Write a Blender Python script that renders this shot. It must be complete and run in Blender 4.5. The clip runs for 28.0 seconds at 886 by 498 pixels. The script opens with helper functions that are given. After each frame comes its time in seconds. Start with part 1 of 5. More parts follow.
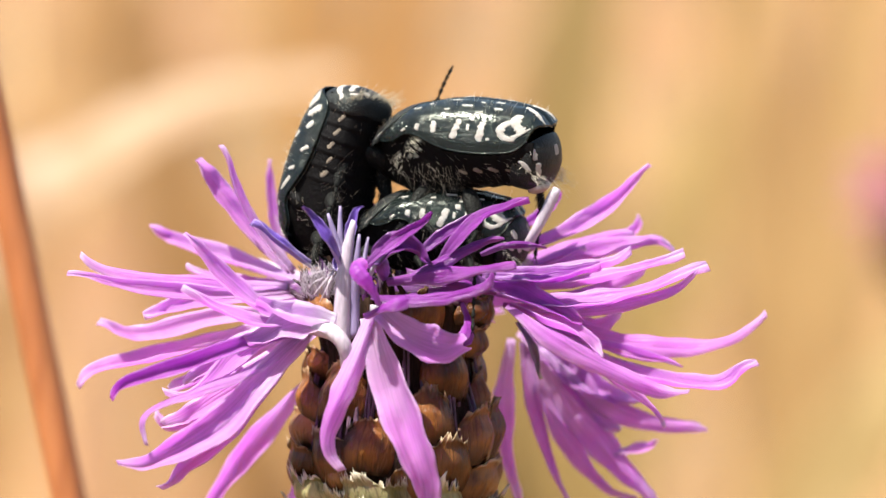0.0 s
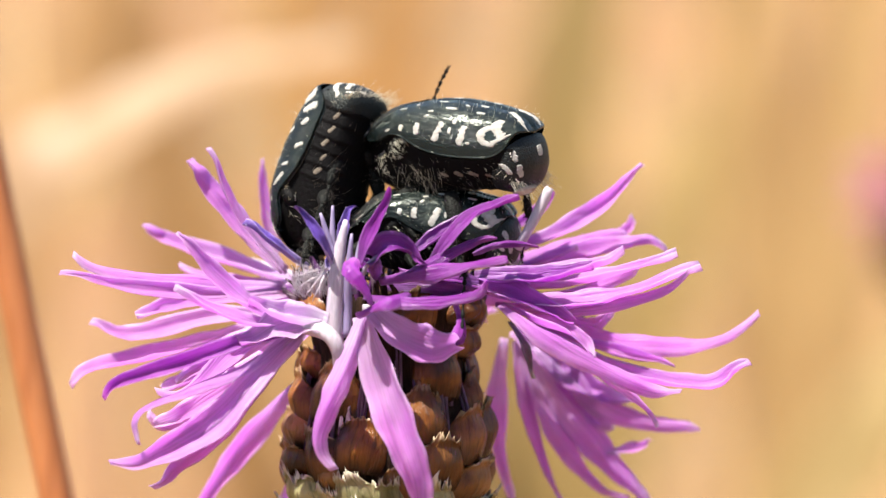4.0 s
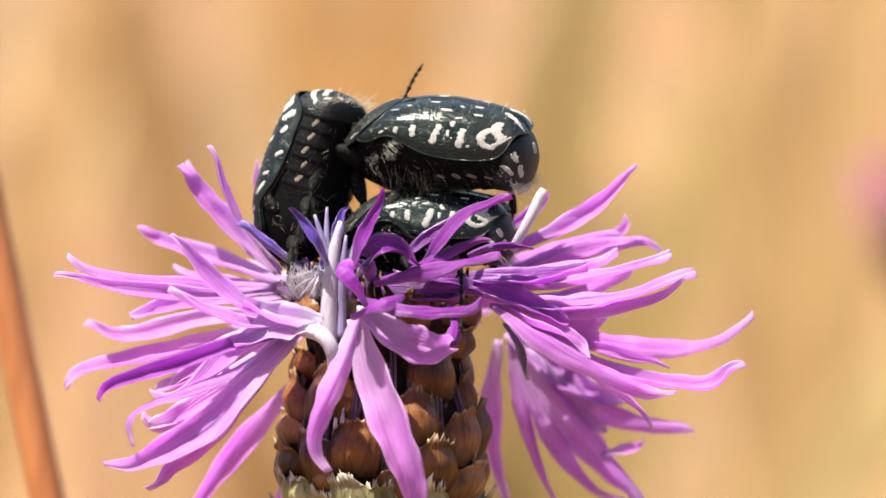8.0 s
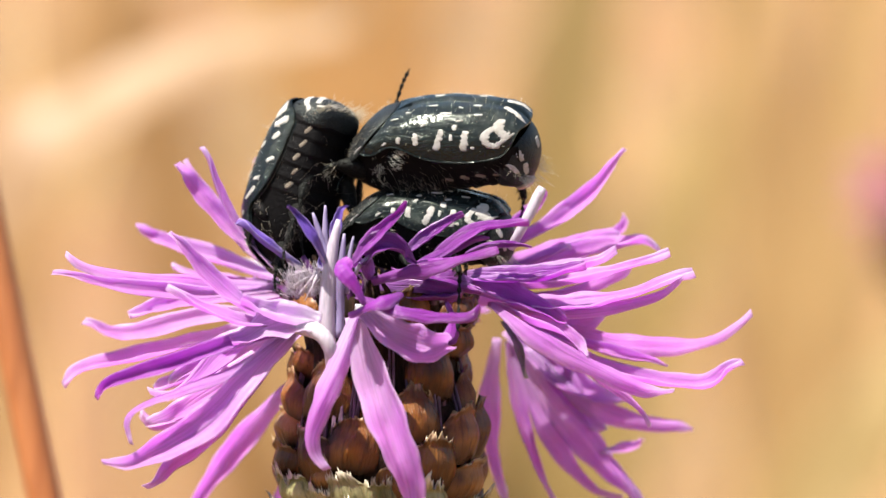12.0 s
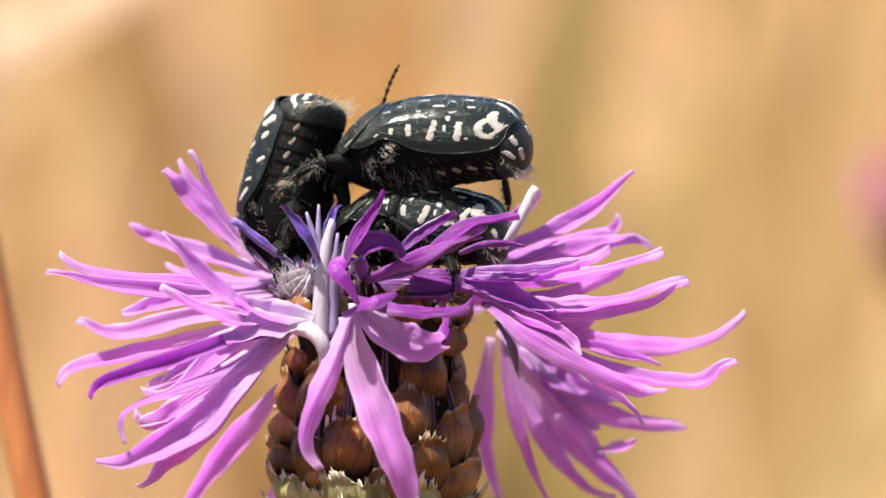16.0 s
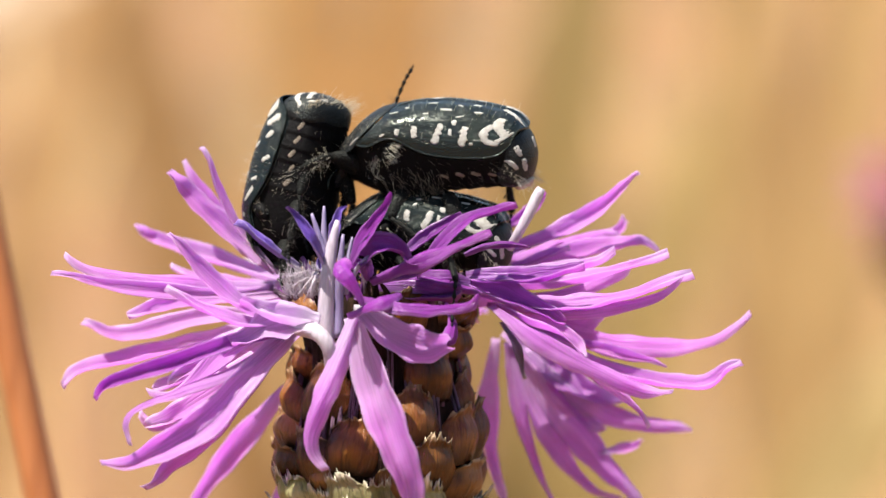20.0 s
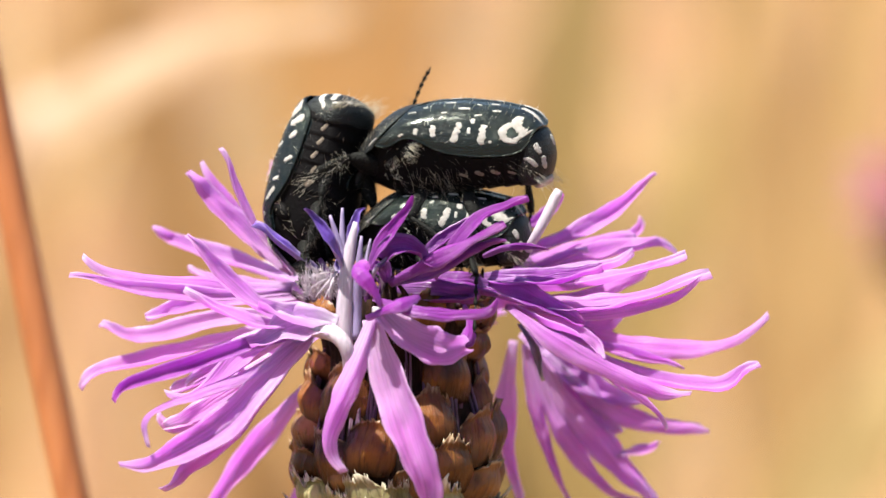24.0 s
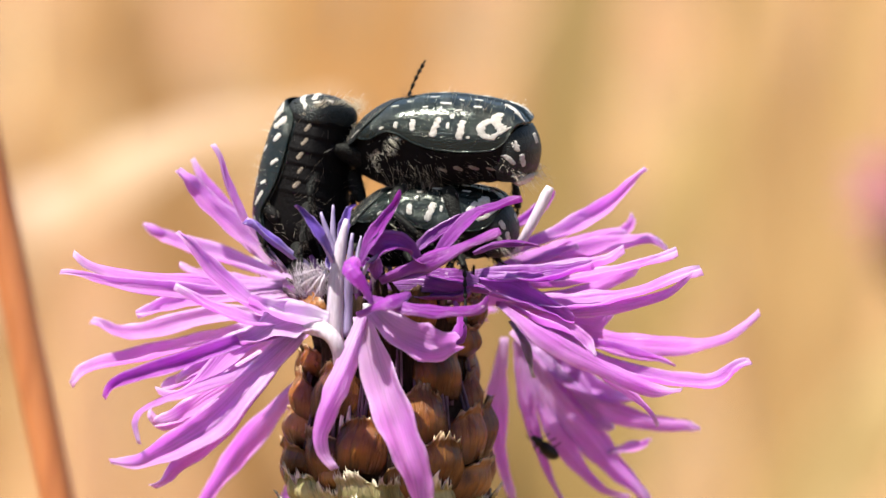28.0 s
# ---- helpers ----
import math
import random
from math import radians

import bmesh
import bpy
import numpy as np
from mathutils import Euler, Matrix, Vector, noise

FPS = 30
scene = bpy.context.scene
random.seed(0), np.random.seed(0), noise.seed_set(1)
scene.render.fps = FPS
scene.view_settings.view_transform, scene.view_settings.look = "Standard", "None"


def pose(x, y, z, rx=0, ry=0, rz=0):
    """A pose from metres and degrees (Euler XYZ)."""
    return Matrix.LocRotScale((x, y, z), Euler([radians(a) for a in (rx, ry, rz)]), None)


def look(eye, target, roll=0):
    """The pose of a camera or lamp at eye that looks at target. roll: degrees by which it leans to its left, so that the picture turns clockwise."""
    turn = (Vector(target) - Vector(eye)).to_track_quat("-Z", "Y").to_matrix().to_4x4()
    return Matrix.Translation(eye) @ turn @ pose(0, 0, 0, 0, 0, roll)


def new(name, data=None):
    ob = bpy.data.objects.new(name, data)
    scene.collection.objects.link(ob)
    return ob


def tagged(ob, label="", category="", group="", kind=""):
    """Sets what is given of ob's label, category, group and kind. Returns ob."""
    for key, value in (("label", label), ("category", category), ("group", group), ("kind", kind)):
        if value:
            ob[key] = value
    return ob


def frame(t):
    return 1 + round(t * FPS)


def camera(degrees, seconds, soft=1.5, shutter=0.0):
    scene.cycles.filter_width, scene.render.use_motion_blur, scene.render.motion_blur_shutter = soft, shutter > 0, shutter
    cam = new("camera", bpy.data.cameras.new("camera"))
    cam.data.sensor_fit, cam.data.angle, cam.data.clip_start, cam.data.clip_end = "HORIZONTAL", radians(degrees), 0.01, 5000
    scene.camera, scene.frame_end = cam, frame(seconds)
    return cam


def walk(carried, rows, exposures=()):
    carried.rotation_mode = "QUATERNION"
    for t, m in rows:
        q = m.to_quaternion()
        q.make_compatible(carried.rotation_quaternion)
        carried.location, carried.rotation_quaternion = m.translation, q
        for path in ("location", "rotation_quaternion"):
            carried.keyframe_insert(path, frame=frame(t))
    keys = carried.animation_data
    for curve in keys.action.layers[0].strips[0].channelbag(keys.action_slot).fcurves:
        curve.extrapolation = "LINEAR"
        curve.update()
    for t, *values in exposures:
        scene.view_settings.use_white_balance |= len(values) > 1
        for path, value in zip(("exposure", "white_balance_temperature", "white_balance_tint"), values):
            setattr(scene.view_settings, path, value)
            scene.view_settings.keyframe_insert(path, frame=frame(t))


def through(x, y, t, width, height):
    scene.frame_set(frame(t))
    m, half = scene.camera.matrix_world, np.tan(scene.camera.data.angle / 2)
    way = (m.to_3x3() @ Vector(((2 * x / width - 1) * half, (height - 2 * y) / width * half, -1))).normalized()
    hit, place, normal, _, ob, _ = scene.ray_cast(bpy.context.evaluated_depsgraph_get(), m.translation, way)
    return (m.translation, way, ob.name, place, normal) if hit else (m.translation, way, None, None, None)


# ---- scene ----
# Units: the helpers below take millimetres in the shot's own axes (x right, y away, z up); the shot looks 8 degrees down.
import itertools

TILT = -8.0
BASE = pose(0, 0, 0.45, TILT)
cam = camera(8.96, 28.0, soft=1.5)
EYE = BASE @ Vector((0, -0.300, 0))
walk(cam, [(0, look(EYE, BASE.translation)), (28, look(EYE, BASE.translation))],
     [(0, 1.45), (12, 1.41), (17, 1.33), (21, 1.26), (23.5, 1.41), (25, 1.44), (28, 1.43)])
cam.data.dof.use_dof = True
cam.data.dof.focus_distance = 0.296
cam.data.dof.aperture_fstop = 38

# ---- light ----
SUN_WAY = Vector((-0.30, -0.15, 0.90)).normalized()
world = bpy.data.worlds.new("sky")
scene.world = world
world.use_nodes = True
sky = world.node_tree.nodes.new("ShaderNodeTexSky")
sky.sky_type = "NISHITA"
sky.sun_disc = False
sky.sun_elevation = math.asin(SUN_WAY.z)
sky.sun_rotation = math.atan2(SUN_WAY.x, SUN_WAY.y)
world.node_tree.links.new(sky.outputs[0], world.node_tree.nodes["Background"].inputs[0])
world.node_tree.nodes["Background"].inputs[1].default_value = 0.072
sun = new("sun", bpy.data.lights.new("sun", "SUN"))
sun.data.energy = 5.0
sun.data.angle = radians(0.55)
sun.data.color = (1.0, 0.95, 0.88)
sun.matrix_world = look(SUN_WAY * 3, (0, 0, 0))

# ---- materials ----


class Nodes:
    """A material with a Principled shader and short ways to add nodes."""

    def __init__(self, name, **inputs):
        self.mat = bpy.data.materials.new(name)
        self.mat.use_nodes = True
        self.tree = self.mat.node_tree
        self.bsdf = self.tree.nodes["Principled BSDF"]
        self.out = self.tree.nodes["Material Output"]
        for key, value in inputs.items():
            self.bsdf.inputs[key.replace("_", " ")].default_value = value

    def add(self, kind, **sets):
        node = self.tree.nodes.new("ShaderNode" + kind)
        for key, value in sets.items():
            node.inputs[key.replace("_", " ")].default_value = value
        return node

    def link(self, a, b):
        self.tree.links.new(a, b)

    def coords(self, which="Object", scale=(1, 1, 1)):
        tex, mapping = self.add("TexCoord"), self.add("Mapping")
        mapping.inputs["Scale"].default_value = scale
        self.link(tex.outputs[which], mapping.inputs["Vector"])
        return mapping.outputs[0]

    def noise(self, vector, scale=1.0, detail=4.0, rough=0.55):
        node = self.add("TexNoise", Scale=scale, Detail=detail, Roughness=rough)
        self.link(vector, node.inputs["Vector"])
        return node.outputs["Fac"]

    def ramp(self, fac, *stops):
        node = self.add("ValToRGB")
        els = node.color_ramp.elements
        while len(els) < len(stops):
            els.new(0.5)
        for el, (pos, col) in zip(els, stops):
            el.position, el.color = pos, (*col, 1)
        self.link(fac, node.inputs[0])
        return node.outputs[0]

    def mix(self, fac, a, b, blend="MIX"):
        node = self.tree.nodes.new("ShaderNodeMix")
        node.data_type, node.blend_type = "RGBA", blend
        for sock, value in ((node.inputs[0], fac), (node.inputs[6], a), (node.inputs[7], b)):
            if isinstance(value, (float, int)):
                sock.default_value = value
            elif isinstance(value, tuple):
                sock.default_value = (*value, 1)
            else:
                self.link(value, sock)
        return node.outputs[2]

    def bump(self, height, strength=0.3, distance=0.0002):
        node = self.add("Bump", Strength=strength, Distance=distance)
        self.link(height, node.inputs["Height"])
        self.link(node.outputs[0], self.bsdf.inputs["Normal"])
        return node.outputs[0]

    def colour(self, socket):
        self.link(socket, self.bsdf.inputs["Base Color"])

    def translucent(self, colour, amount):
        trans, mixer = self.add("BsdfTranslucent"), self.add("MixShader")
        if isinstance(colour, tuple):
            trans.inputs[0].default_value = (*colour, 1)
        else:
            self.link(colour, trans.inputs[0])
        mixer.inputs[0].default_value = amount
        self.link(self.bsdf.outputs[0], mixer.inputs[1])
        self.link(trans.outputs[0], mixer.inputs[2])
        self.link(mixer.outputs[0], self.out.inputs[0])


def petal_material(name, base, body, tip, through=0.70, edge=0.6):
    """Thin petal: pale foot, coloured blade, lighter tip, painted edge glints, with fine veins along it."""
    n = Nodes(name, Roughness=0.33)
    n.bsdf.inputs["Specular IOR Level"].default_value = 0.5
    sep = n.add("SeparateXYZ")
    n.link(n.coords("UV"), sep.inputs[0])
    along = n.ramp(sep.outputs[1], (0.0, base), (0.10, base), (0.45, body), (0.78, body), (0.97, tip))
    info = n.add("ObjectInfo")
    shift = n.add("CombineXYZ")
    n.link(info.outputs["Random"], shift.inputs[1])
    moved = n.add("VectorMath")
    n.link(n.coords("UV", (16, 1.6, 1)), moved.inputs[0])
    scaled = n.add("VectorMath")
    scaled.operation = "SCALE"
    scaled.inputs["Scale"].default_value = 30
    n.link(shift.outputs[0], scaled.inputs[0])
    n.link(scaled.outputs[0], moved.inputs[1])
    veins = n.noise(moved.outputs[0], 1.0, 3)
    blotch = n.noise(n.coords("Object", (1, 1, 1)), 700, 3)
    dark = tuple(c * 0.56 for c in body)
    col = n.mix(n.ramp(veins, (0.42, (0, 0, 0)), (0.62, (0.9, 0.9, 0.9))), along, n.mix(0.5, along, dark))
    col = n.mix(n.ramp(blotch, (0.45, (0, 0, 0)), (0.75, (0.5, 0.5, 0.5))), col, n.mix(0.5, col, tip))
    # sun glitter along the edges, painted as a broken pale margin
    rim = n.add("Math")
    rim.operation = "SUBTRACT"
    n.link(sep.outputs[0], rim.inputs[0])
    rim.inputs[1].default_value = 0.5
    rim2 = n.add("Math")
    rim2.operation = "ABSOLUTE"
    n.link(rim.outputs[0], rim2.inputs[0])
    glint_rim = n.add("Math")
    glint_rim.operation = "MULTIPLY_ADD"
    n.link(n.noise(n.coords("Object"), 1800, 3), glint_rim.inputs[0])
    glint_rim.inputs[1].default_value = 0.22
    n.link(rim2.outputs[0], glint_rim.inputs[2])
    col = n.mix(n.ramp(glint_rim.outputs[0], (0.50, (0, 0, 0)), (0.62, (edge, edge, edge))), col, n.mix(0.65, col, (0.97, 0.88, 0.97)))
    tint = n.mix(info.outputs["Random"], (0.92, 0.90, 0.96), (1.0, 1.0, 1.0))
    col = n.mix(1.0, col, tint, "MULTIPLY")
    n.colour(col)
    cells = n.noise(n.coords("Object"), 5200, 2)
    relief = n.add("Math")
    relief.operation = "MULTIPLY_ADD"
    relief.inputs[1].default_value = 0.35
    n.link(cells, relief.inputs[0])
    n.link(veins, relief.inputs[2])
    n.bump(relief.outputs[0], 0.9, 0.00013)
    n.translucent(col, through)
    return n.mat


petal = petal_material("lilac_petal", (0.88, 0.66, 0.90), (0.85, 0.41, 0.88), (0.93, 0.70, 0.94))
# lilac with the shade near the middle of the head put into its foot
petal_shaded_foot = petal_material("lilac_petal_shaded_foot", (0.68, 0.28, 0.72), (0.86, 0.40, 0.89), (0.94, 0.70, 0.95))
petal_rose = petal_material("rose_petal", (0.62, 0.30, 0.70), (0.56, 0.14, 0.64), (0.80, 0.34, 0.80))
# inner florets: deeper purple, darkened further for the shade around the beetles
petal_deep_shaded = petal_material("shaded_purple_petal", (0.32, 0.12, 0.40), (0.24, 0.028, 0.30), (0.42, 0.10, 0.44), 0.4, 0.15)
petal_inner_shaded = petal_material("shaded_magenta_inner_petal", (0.36, 0.10, 0.42), (0.40, 0.055, 0.46), (0.58, 0.15, 0.60), 0.55, 0.25)
petal_violet = petal_material("violet_petal", (0.40, 0.30, 0.58), (0.16, 0.08, 0.42), (0.22, 0.10, 0.50), 0.2, 0.25)
petal_pale = petal_material("pale_petal", (0.90, 0.80, 0.88), (0.92, 0.84, 0.90), (0.95, 0.92, 0.92), 0.5)
petal_throat = petal_material("throat_petal", (0.84, 0.76, 0.84), (0.86, 0.60, 0.88), (0.84, 0.42, 0.86))
petal_faded = petal_material("faded_petal", (0.88, 0.60, 0.66), (0.86, 0.46, 0.58), (0.90, 0.62, 0.66))
stigma_grey = petal_material("grey_style", (0.40, 0.30, 0.42), (0.22, 0.16, 0.22), (0.55, 0.48, 0.45), 0.1, 0.0)


def plain_material(name, a, b, scale, rough=0.5, bump=0.3, stretch=(1, 1, 1), through=0.0, spec=0.5, depth=0.0001):
    """Two colours blended by noise at two scales, with relief."""
    n = Nodes(name, Roughness=rough)
    n.bsdf.inputs["Specular IOR Level"].default_value = spec
    vec = n.coords("Object", stretch)
    big, fine = n.noise(vec, scale, 4), n.noise(vec, scale * 7, 3)
    col = n.mix(n.ramp(big, (0.35, (0, 0, 0)), (0.68, (1, 1, 1))), a, b)
    col = n.mix(n.ramp(fine, (0.4, (0, 0, 0)), (0.7, (0.6, 0.6, 0.6))), col, tuple(c * 0.6 for c in a))
    n.colour(col)
    n.bump(fine, bump, depth)
    if through:
        n.translucent(col, through)
    return n.mat


tube_white = plain_material("white_tube", (0.54, 0.45, 0.52), (0.66, 0.59, 0.62), 900, 0.5, 0.5, (1, 1, 0.15), 0.25)
anther_white = plain_material("pale_anther", (0.27, 0.21, 0.37), (0.40, 0.34, 0.47), 900, 0.45, 0.3, (1, 1, 0.15), 0.15)
core_brown = plain_material("involucre_core", (0.014, 0.007, 0.004), (0.060, 0.030, 0.018), 900, 0.8, 0.9, (3, 3, 0.12), spec=0.1, depth=0.0003)
disc_purple = plain_material("purple_disc_floret", (0.09, 0.02, 0.11), (0.20, 0.05, 0.23), 900, 0.5, 0.3, (1, 1, 0.2), 0.2)
stem_green = plain_material("green_stem", (0.22, 0.26, 0.10), (0.32, 0.30, 0.14), 300, 0.55, 0.5, (2, 2, 0.1))
stalk_orange = plain_material("dry_stalk", (0.40, 0.128, 0.034), (0.47, 0.185, 0.06), 200, 0.5, 0.4, (2, 2, 0.1))
straw = plain_material("dry_straw", (0.31, 0.17, 0.068), (0.355, 0.22, 0.098), 60, 0.5, 0.3, (2, 2, 0.2), 0.25)


def bract_material(name, foot, mid, glow, rim, rough):
    """Horny scale: foot darkened for the shade under overlaps, amber blotches, scorched streaks and a thin papery
    margin.
    """
    n = Nodes(name, Roughness=rough)
    n.bsdf.inputs["Coat Weight"].default_value = 0.22
    n.bsdf.inputs["Specular IOR Level"].default_value = 0.26
    n.bsdf.inputs["Coat Roughness"].default_value = 0.3
    sep = n.add("SeparateXYZ")
    n.link(n.coords("UV"), sep.inputs[0])
    info = n.add("ObjectInfo")
    rnd = n.add("CombineXYZ")
    n.link(info.outputs["Random"], rnd.inputs[0])
    big = n.add("VectorMath")
    big.operation = "SCALE"
    big.inputs["Scale"].default_value = 40
    n.link(rnd.outputs[0], big.inputs[0])
    moved = n.add("VectorMath")
    n.link(n.coords("UV", (11, 1.6, 1)), moved.inputs[0])
    n.link(big.outputs[0], moved.inputs[1])
    grain = n.noise(moved.outputs[0], 1.3, 5, 0.65)
    stain = n.noise(n.coords("Object"), 380, 3, 0.5)
    wave = n.add("Math")
    wave.operation = "MULTIPLY_ADD"
    n.link(grain, wave.inputs[0])
    wave.inputs[1].default_value = -0.2
    n.link(sep.outputs[1], wave.inputs[2])
    body = n.ramp(stain, (0.30, tuple(c * 0.3 for c in mid)), (0.45, mid), (0.66, glow))
    # shade between overlapping scales put into the colour, fading out up the scale
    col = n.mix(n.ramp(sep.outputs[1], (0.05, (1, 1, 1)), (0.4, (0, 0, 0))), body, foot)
    col = n.mix(n.ramp(grain, (0.5, (0, 0, 0)), (0.66, (0.8, 0.8, 0.8))), col, n.mix(0.75, col, tuple(c * 0.2 for c in mid)))
    col = n.mix(n.ramp(wave.outputs[0], (0.82, (0, 0, 0)), (0.90, (0.9, 0.9, 0.9))), col, rim)
    shade = n.mix(info.outputs["Random"], (0.78, 0.74, 0.68), (1.12, 1.08, 1.0))
    col = n.mix(1.0, col, shade, "MULTIPLY")
    n.colour(col)
    both = n.add("Math")
    n.link(grain, both.inputs[0])
    n.link(stain, both.inputs[1])
    n.bump(both.outputs[0], 1.0, 0.0003)
    n.translucent(col, 0.12)
    return n.mat


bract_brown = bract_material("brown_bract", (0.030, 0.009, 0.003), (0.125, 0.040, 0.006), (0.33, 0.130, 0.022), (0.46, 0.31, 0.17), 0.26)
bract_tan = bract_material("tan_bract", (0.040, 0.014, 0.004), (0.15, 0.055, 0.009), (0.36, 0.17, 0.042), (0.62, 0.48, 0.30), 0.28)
bract_green = bract_material("green_bract", (0.16, 0.17, 0.05), (0.22, 0.22, 0.07), (0.55, 0.50, 0.30), (0.80, 0.74, 0.58), 0.4)


def chitin_material(name, rough_a, rough_b, spec, relief, a, b):
    """Shell with close-set fine pits, a rough grain and a dusting of pale specks."""
    n = Nodes(name)
    n.bsdf.inputs["Specular IOR Level"].default_value = spec
    n.bsdf.inputs["Specular Tint"].default_value = (0.92, 1.0, 0.86, 1)
    vec = n.coords("Object")
    pits = n.add("TexVoronoi", Scale=8500.0)
    n.link(vec, pits.inputs["Vector"])
    grain = n.noise(n.coords("Object", (0.5, 1, 1)), 7000, 4, 0.7)
    sheen = n.noise(vec, 700, 5, 0.65)
    dust = n.noise(vec, 9000, 3)
    n.colour(n.mix(n.ramp(dust, (0.56, (0, 0, 0)), (0.75, (0.7, 0.7, 0.7))), n.mix(sheen, a, b), (0.018, 0.020, 0.019)))
    n.link(n.ramp(sheen, (0.3, (rough_a,) * 3), (0.7, (rough_b,) * 3)), n.bsdf.inputs["Roughness"])
    height = n.add("Math")
    height.operation = "MULTIPLY_ADD"
    n.link(grain, height.inputs[0])
    height.inputs[1].default_value = 0.30
    n.link(n.ramp(pits.outputs["Distance"], (0.0, (0, 0, 0)), (0.55, (1, 1, 1))), height.inputs[2])
    n.bump(height.outputs[0], relief, 0.00004)
    return n.mat


chitin = chitin_material("black_chitin", 0.13, 0.26, 0.39, 1.0, (0.002, 0.003, 0.003), (0.004, 0.008, 0.007))
leg_black = chitin_material("black_leg_chitin", 0.45, 0.65, 0.12, 1.0, (0.004, 0.004, 0.004), (0.010, 0.009, 0.008))
chitin_dull = chitin_material("pitted_black_chitin", 0.42, 0.6, 0.30, 0.8, (0.004, 0.004, 0.005), (0.009, 0.010, 0.011))
n = Nodes("black_underside", Roughness=0.6)
n.bsdf.inputs["Specular IOR Level"].default_value = 0.07
vec = n.coords("Object")
n.colour(n.mix(n.noise(vec, 900, 4), (0.0015, 0.0015, 0.0015), (0.005, 0.004, 0.0035)))
n.bump(n.noise(vec, 4000, 4), 0.6, 0.0001)
underside = n.mat
spot_white = plain_material("white_scales", (0.34, 0.315, 0.265), (0.52, 0.50, 0.45), 3500, 0.75, 0.6)
spot_tan = plain_material("tan_scales", (0.12, 0.09, 0.06), (0.21, 0.17, 0.12), 2500, 0.75, 0.6)
tail_skin = plain_material("pale_tail_skin", (0.50, 0.36, 0.26), (0.66, 0.52, 0.42), 1500, 0.4, 0.4, through=0.2)
hair_gold = plain_material("golden_hair", (0.86, 0.80, 0.64), (0.96, 0.92, 0.80), 900, 0.4, 0.0, through=0.4)
hair_straw = plain_material("straw_hair", (0.24, 0.20, 0.15), (0.46, 0.41, 0.32), 900, 0.45, 0.0, through=0.35)
hair_dark = plain_material("dark_bristle", (0.05, 0.04, 0.03), (0.10, 0.08, 0.055), 900, 0.45, 0.0)
bug_black = plain_material("small_black_shell", (0.003, 0.003, 0.003), (0.008, 0.008, 0.008), 2000, 0.4, 0.3, spec=0.25)

# dry meadow floor: straw litter with orange, tan and olive patches
n = Nodes("dry_meadow_floor", Roughness=0.9)
vec = n.coords("Object")
patch = n.noise(n.coords("Object", (1, 0.2, 1)), 6.0, 2)
litter = n.noise(n.coords("Object", (1, 0.25, 1)), 60, 5)
tone = n.noise(n.coords("Object", (1, 0.25, 1)), 9.0, 2)
col = n.ramp(patch, (0.38, (0.082, 0.048, 0.0145)), (0.5, (0.168, 0.080, 0.025)), (0.60, (0.25, 0.105, 0.038)))
col = n.mix(n.ramp(tone, (0.4, (0, 0, 0)), (0.65, (0.6, 0.6, 0.6))), col, (0.265, 0.148, 0.066))
col = n.mix(n.ramp(litter, (0.4, (0, 0, 0)), (0.7, (0.5, 0.5, 0.5))), col, (0.085, 0.048, 0.018))
n.colour(col)
n.bump(litter, 0.4, 0.01)
meadow_floor = n.mat
n = Nodes("dry_grass", Roughness=0.6)
geo = n.add("NewGeometry")
tuft = n.noise(n.coords("Object", (1, 0.2, 0.1)), 11, 2)
col = n.ramp(tuft, (0.32, (0.295, 0.212, 0.062)), (0.46, (0.445, 0.258, 0.078)), (0.56, (0.56, 0.298, 0.096)), (0.68, (0.65, 0.44, 0.178)))
col = n.mix(n.ramp(geo.outputs["Random Per Island"], (0.4, (0, 0, 0)), (1.0, (0.6, 0.6, 0.6))), col, (0.76, 0.53, 0.20))
n.colour(n.mix(n.ramp(n.noise(n.coords("Object", (1, 1, 0.1)), 90, 3), (0.4, (0, 0, 0)), (0.7, (0.5, 0.5, 0.5))), col, (0.42, 0.28, 0.11)))
n.translucent(col, 0.3)
grass_mat = n.mat

# ---- mesh helpers (millimetres in, metres out) ----
MM = 0.001


def mesh_part(name, verts, faces, material, parent=None, label="", smooth=True, uvs=None):
    me = bpy.data.meshes.new(name)
    me.from_pydata([(x * MM, y * MM, z * MM) for x, y, z in verts], [], faces)
    if uvs:
        layer = me.uv_layers.new(name="UVMap")
        for loop in me.loops:
            layer.data[loop.index].uv = uvs[loop.vertex_index]
    me.materials.append(material)
    if smooth:
        me.polygons.foreach_set("use_smooth", [True] * len(me.polygons))
    ob = new(name, me)
    ob.parent = parent
    if label:
        tagged(ob, label)
    return ob


def thing(name, m, label, category, group=""):
    ob = new(name)
    ob.empty_display_size = 0.002
    ob.matrix_basis = m
    return tagged(ob, label, category, group)


def spline(points, n):
    """Evenly sampled smooth curve through the points."""
    p = [Vector(q) for q in points]
    p = [p[0] * 2 - p[1]] + p + [p[-1] * 2 - p[-2]]
    made = []
    segs = len(p) - 3
    for i in range(n + 1):
        u = i / n * segs
        k = min(int(u), segs - 1)
        t = u - k
        a, b, c, d = p[k:k + 4]
        made.append(0.5 * ((2 * b) + (c - a) * t + (2 * a - 5 * b + 4 * c - d) * t * t + (3 * b - a - 3 * c + d) * t ** 3))
    return made


def tangents(path):
    return [(path[min(i + 1, len(path) - 1)] - path[max(i - 1, 0)]).normalized() for i in range(len(path))]


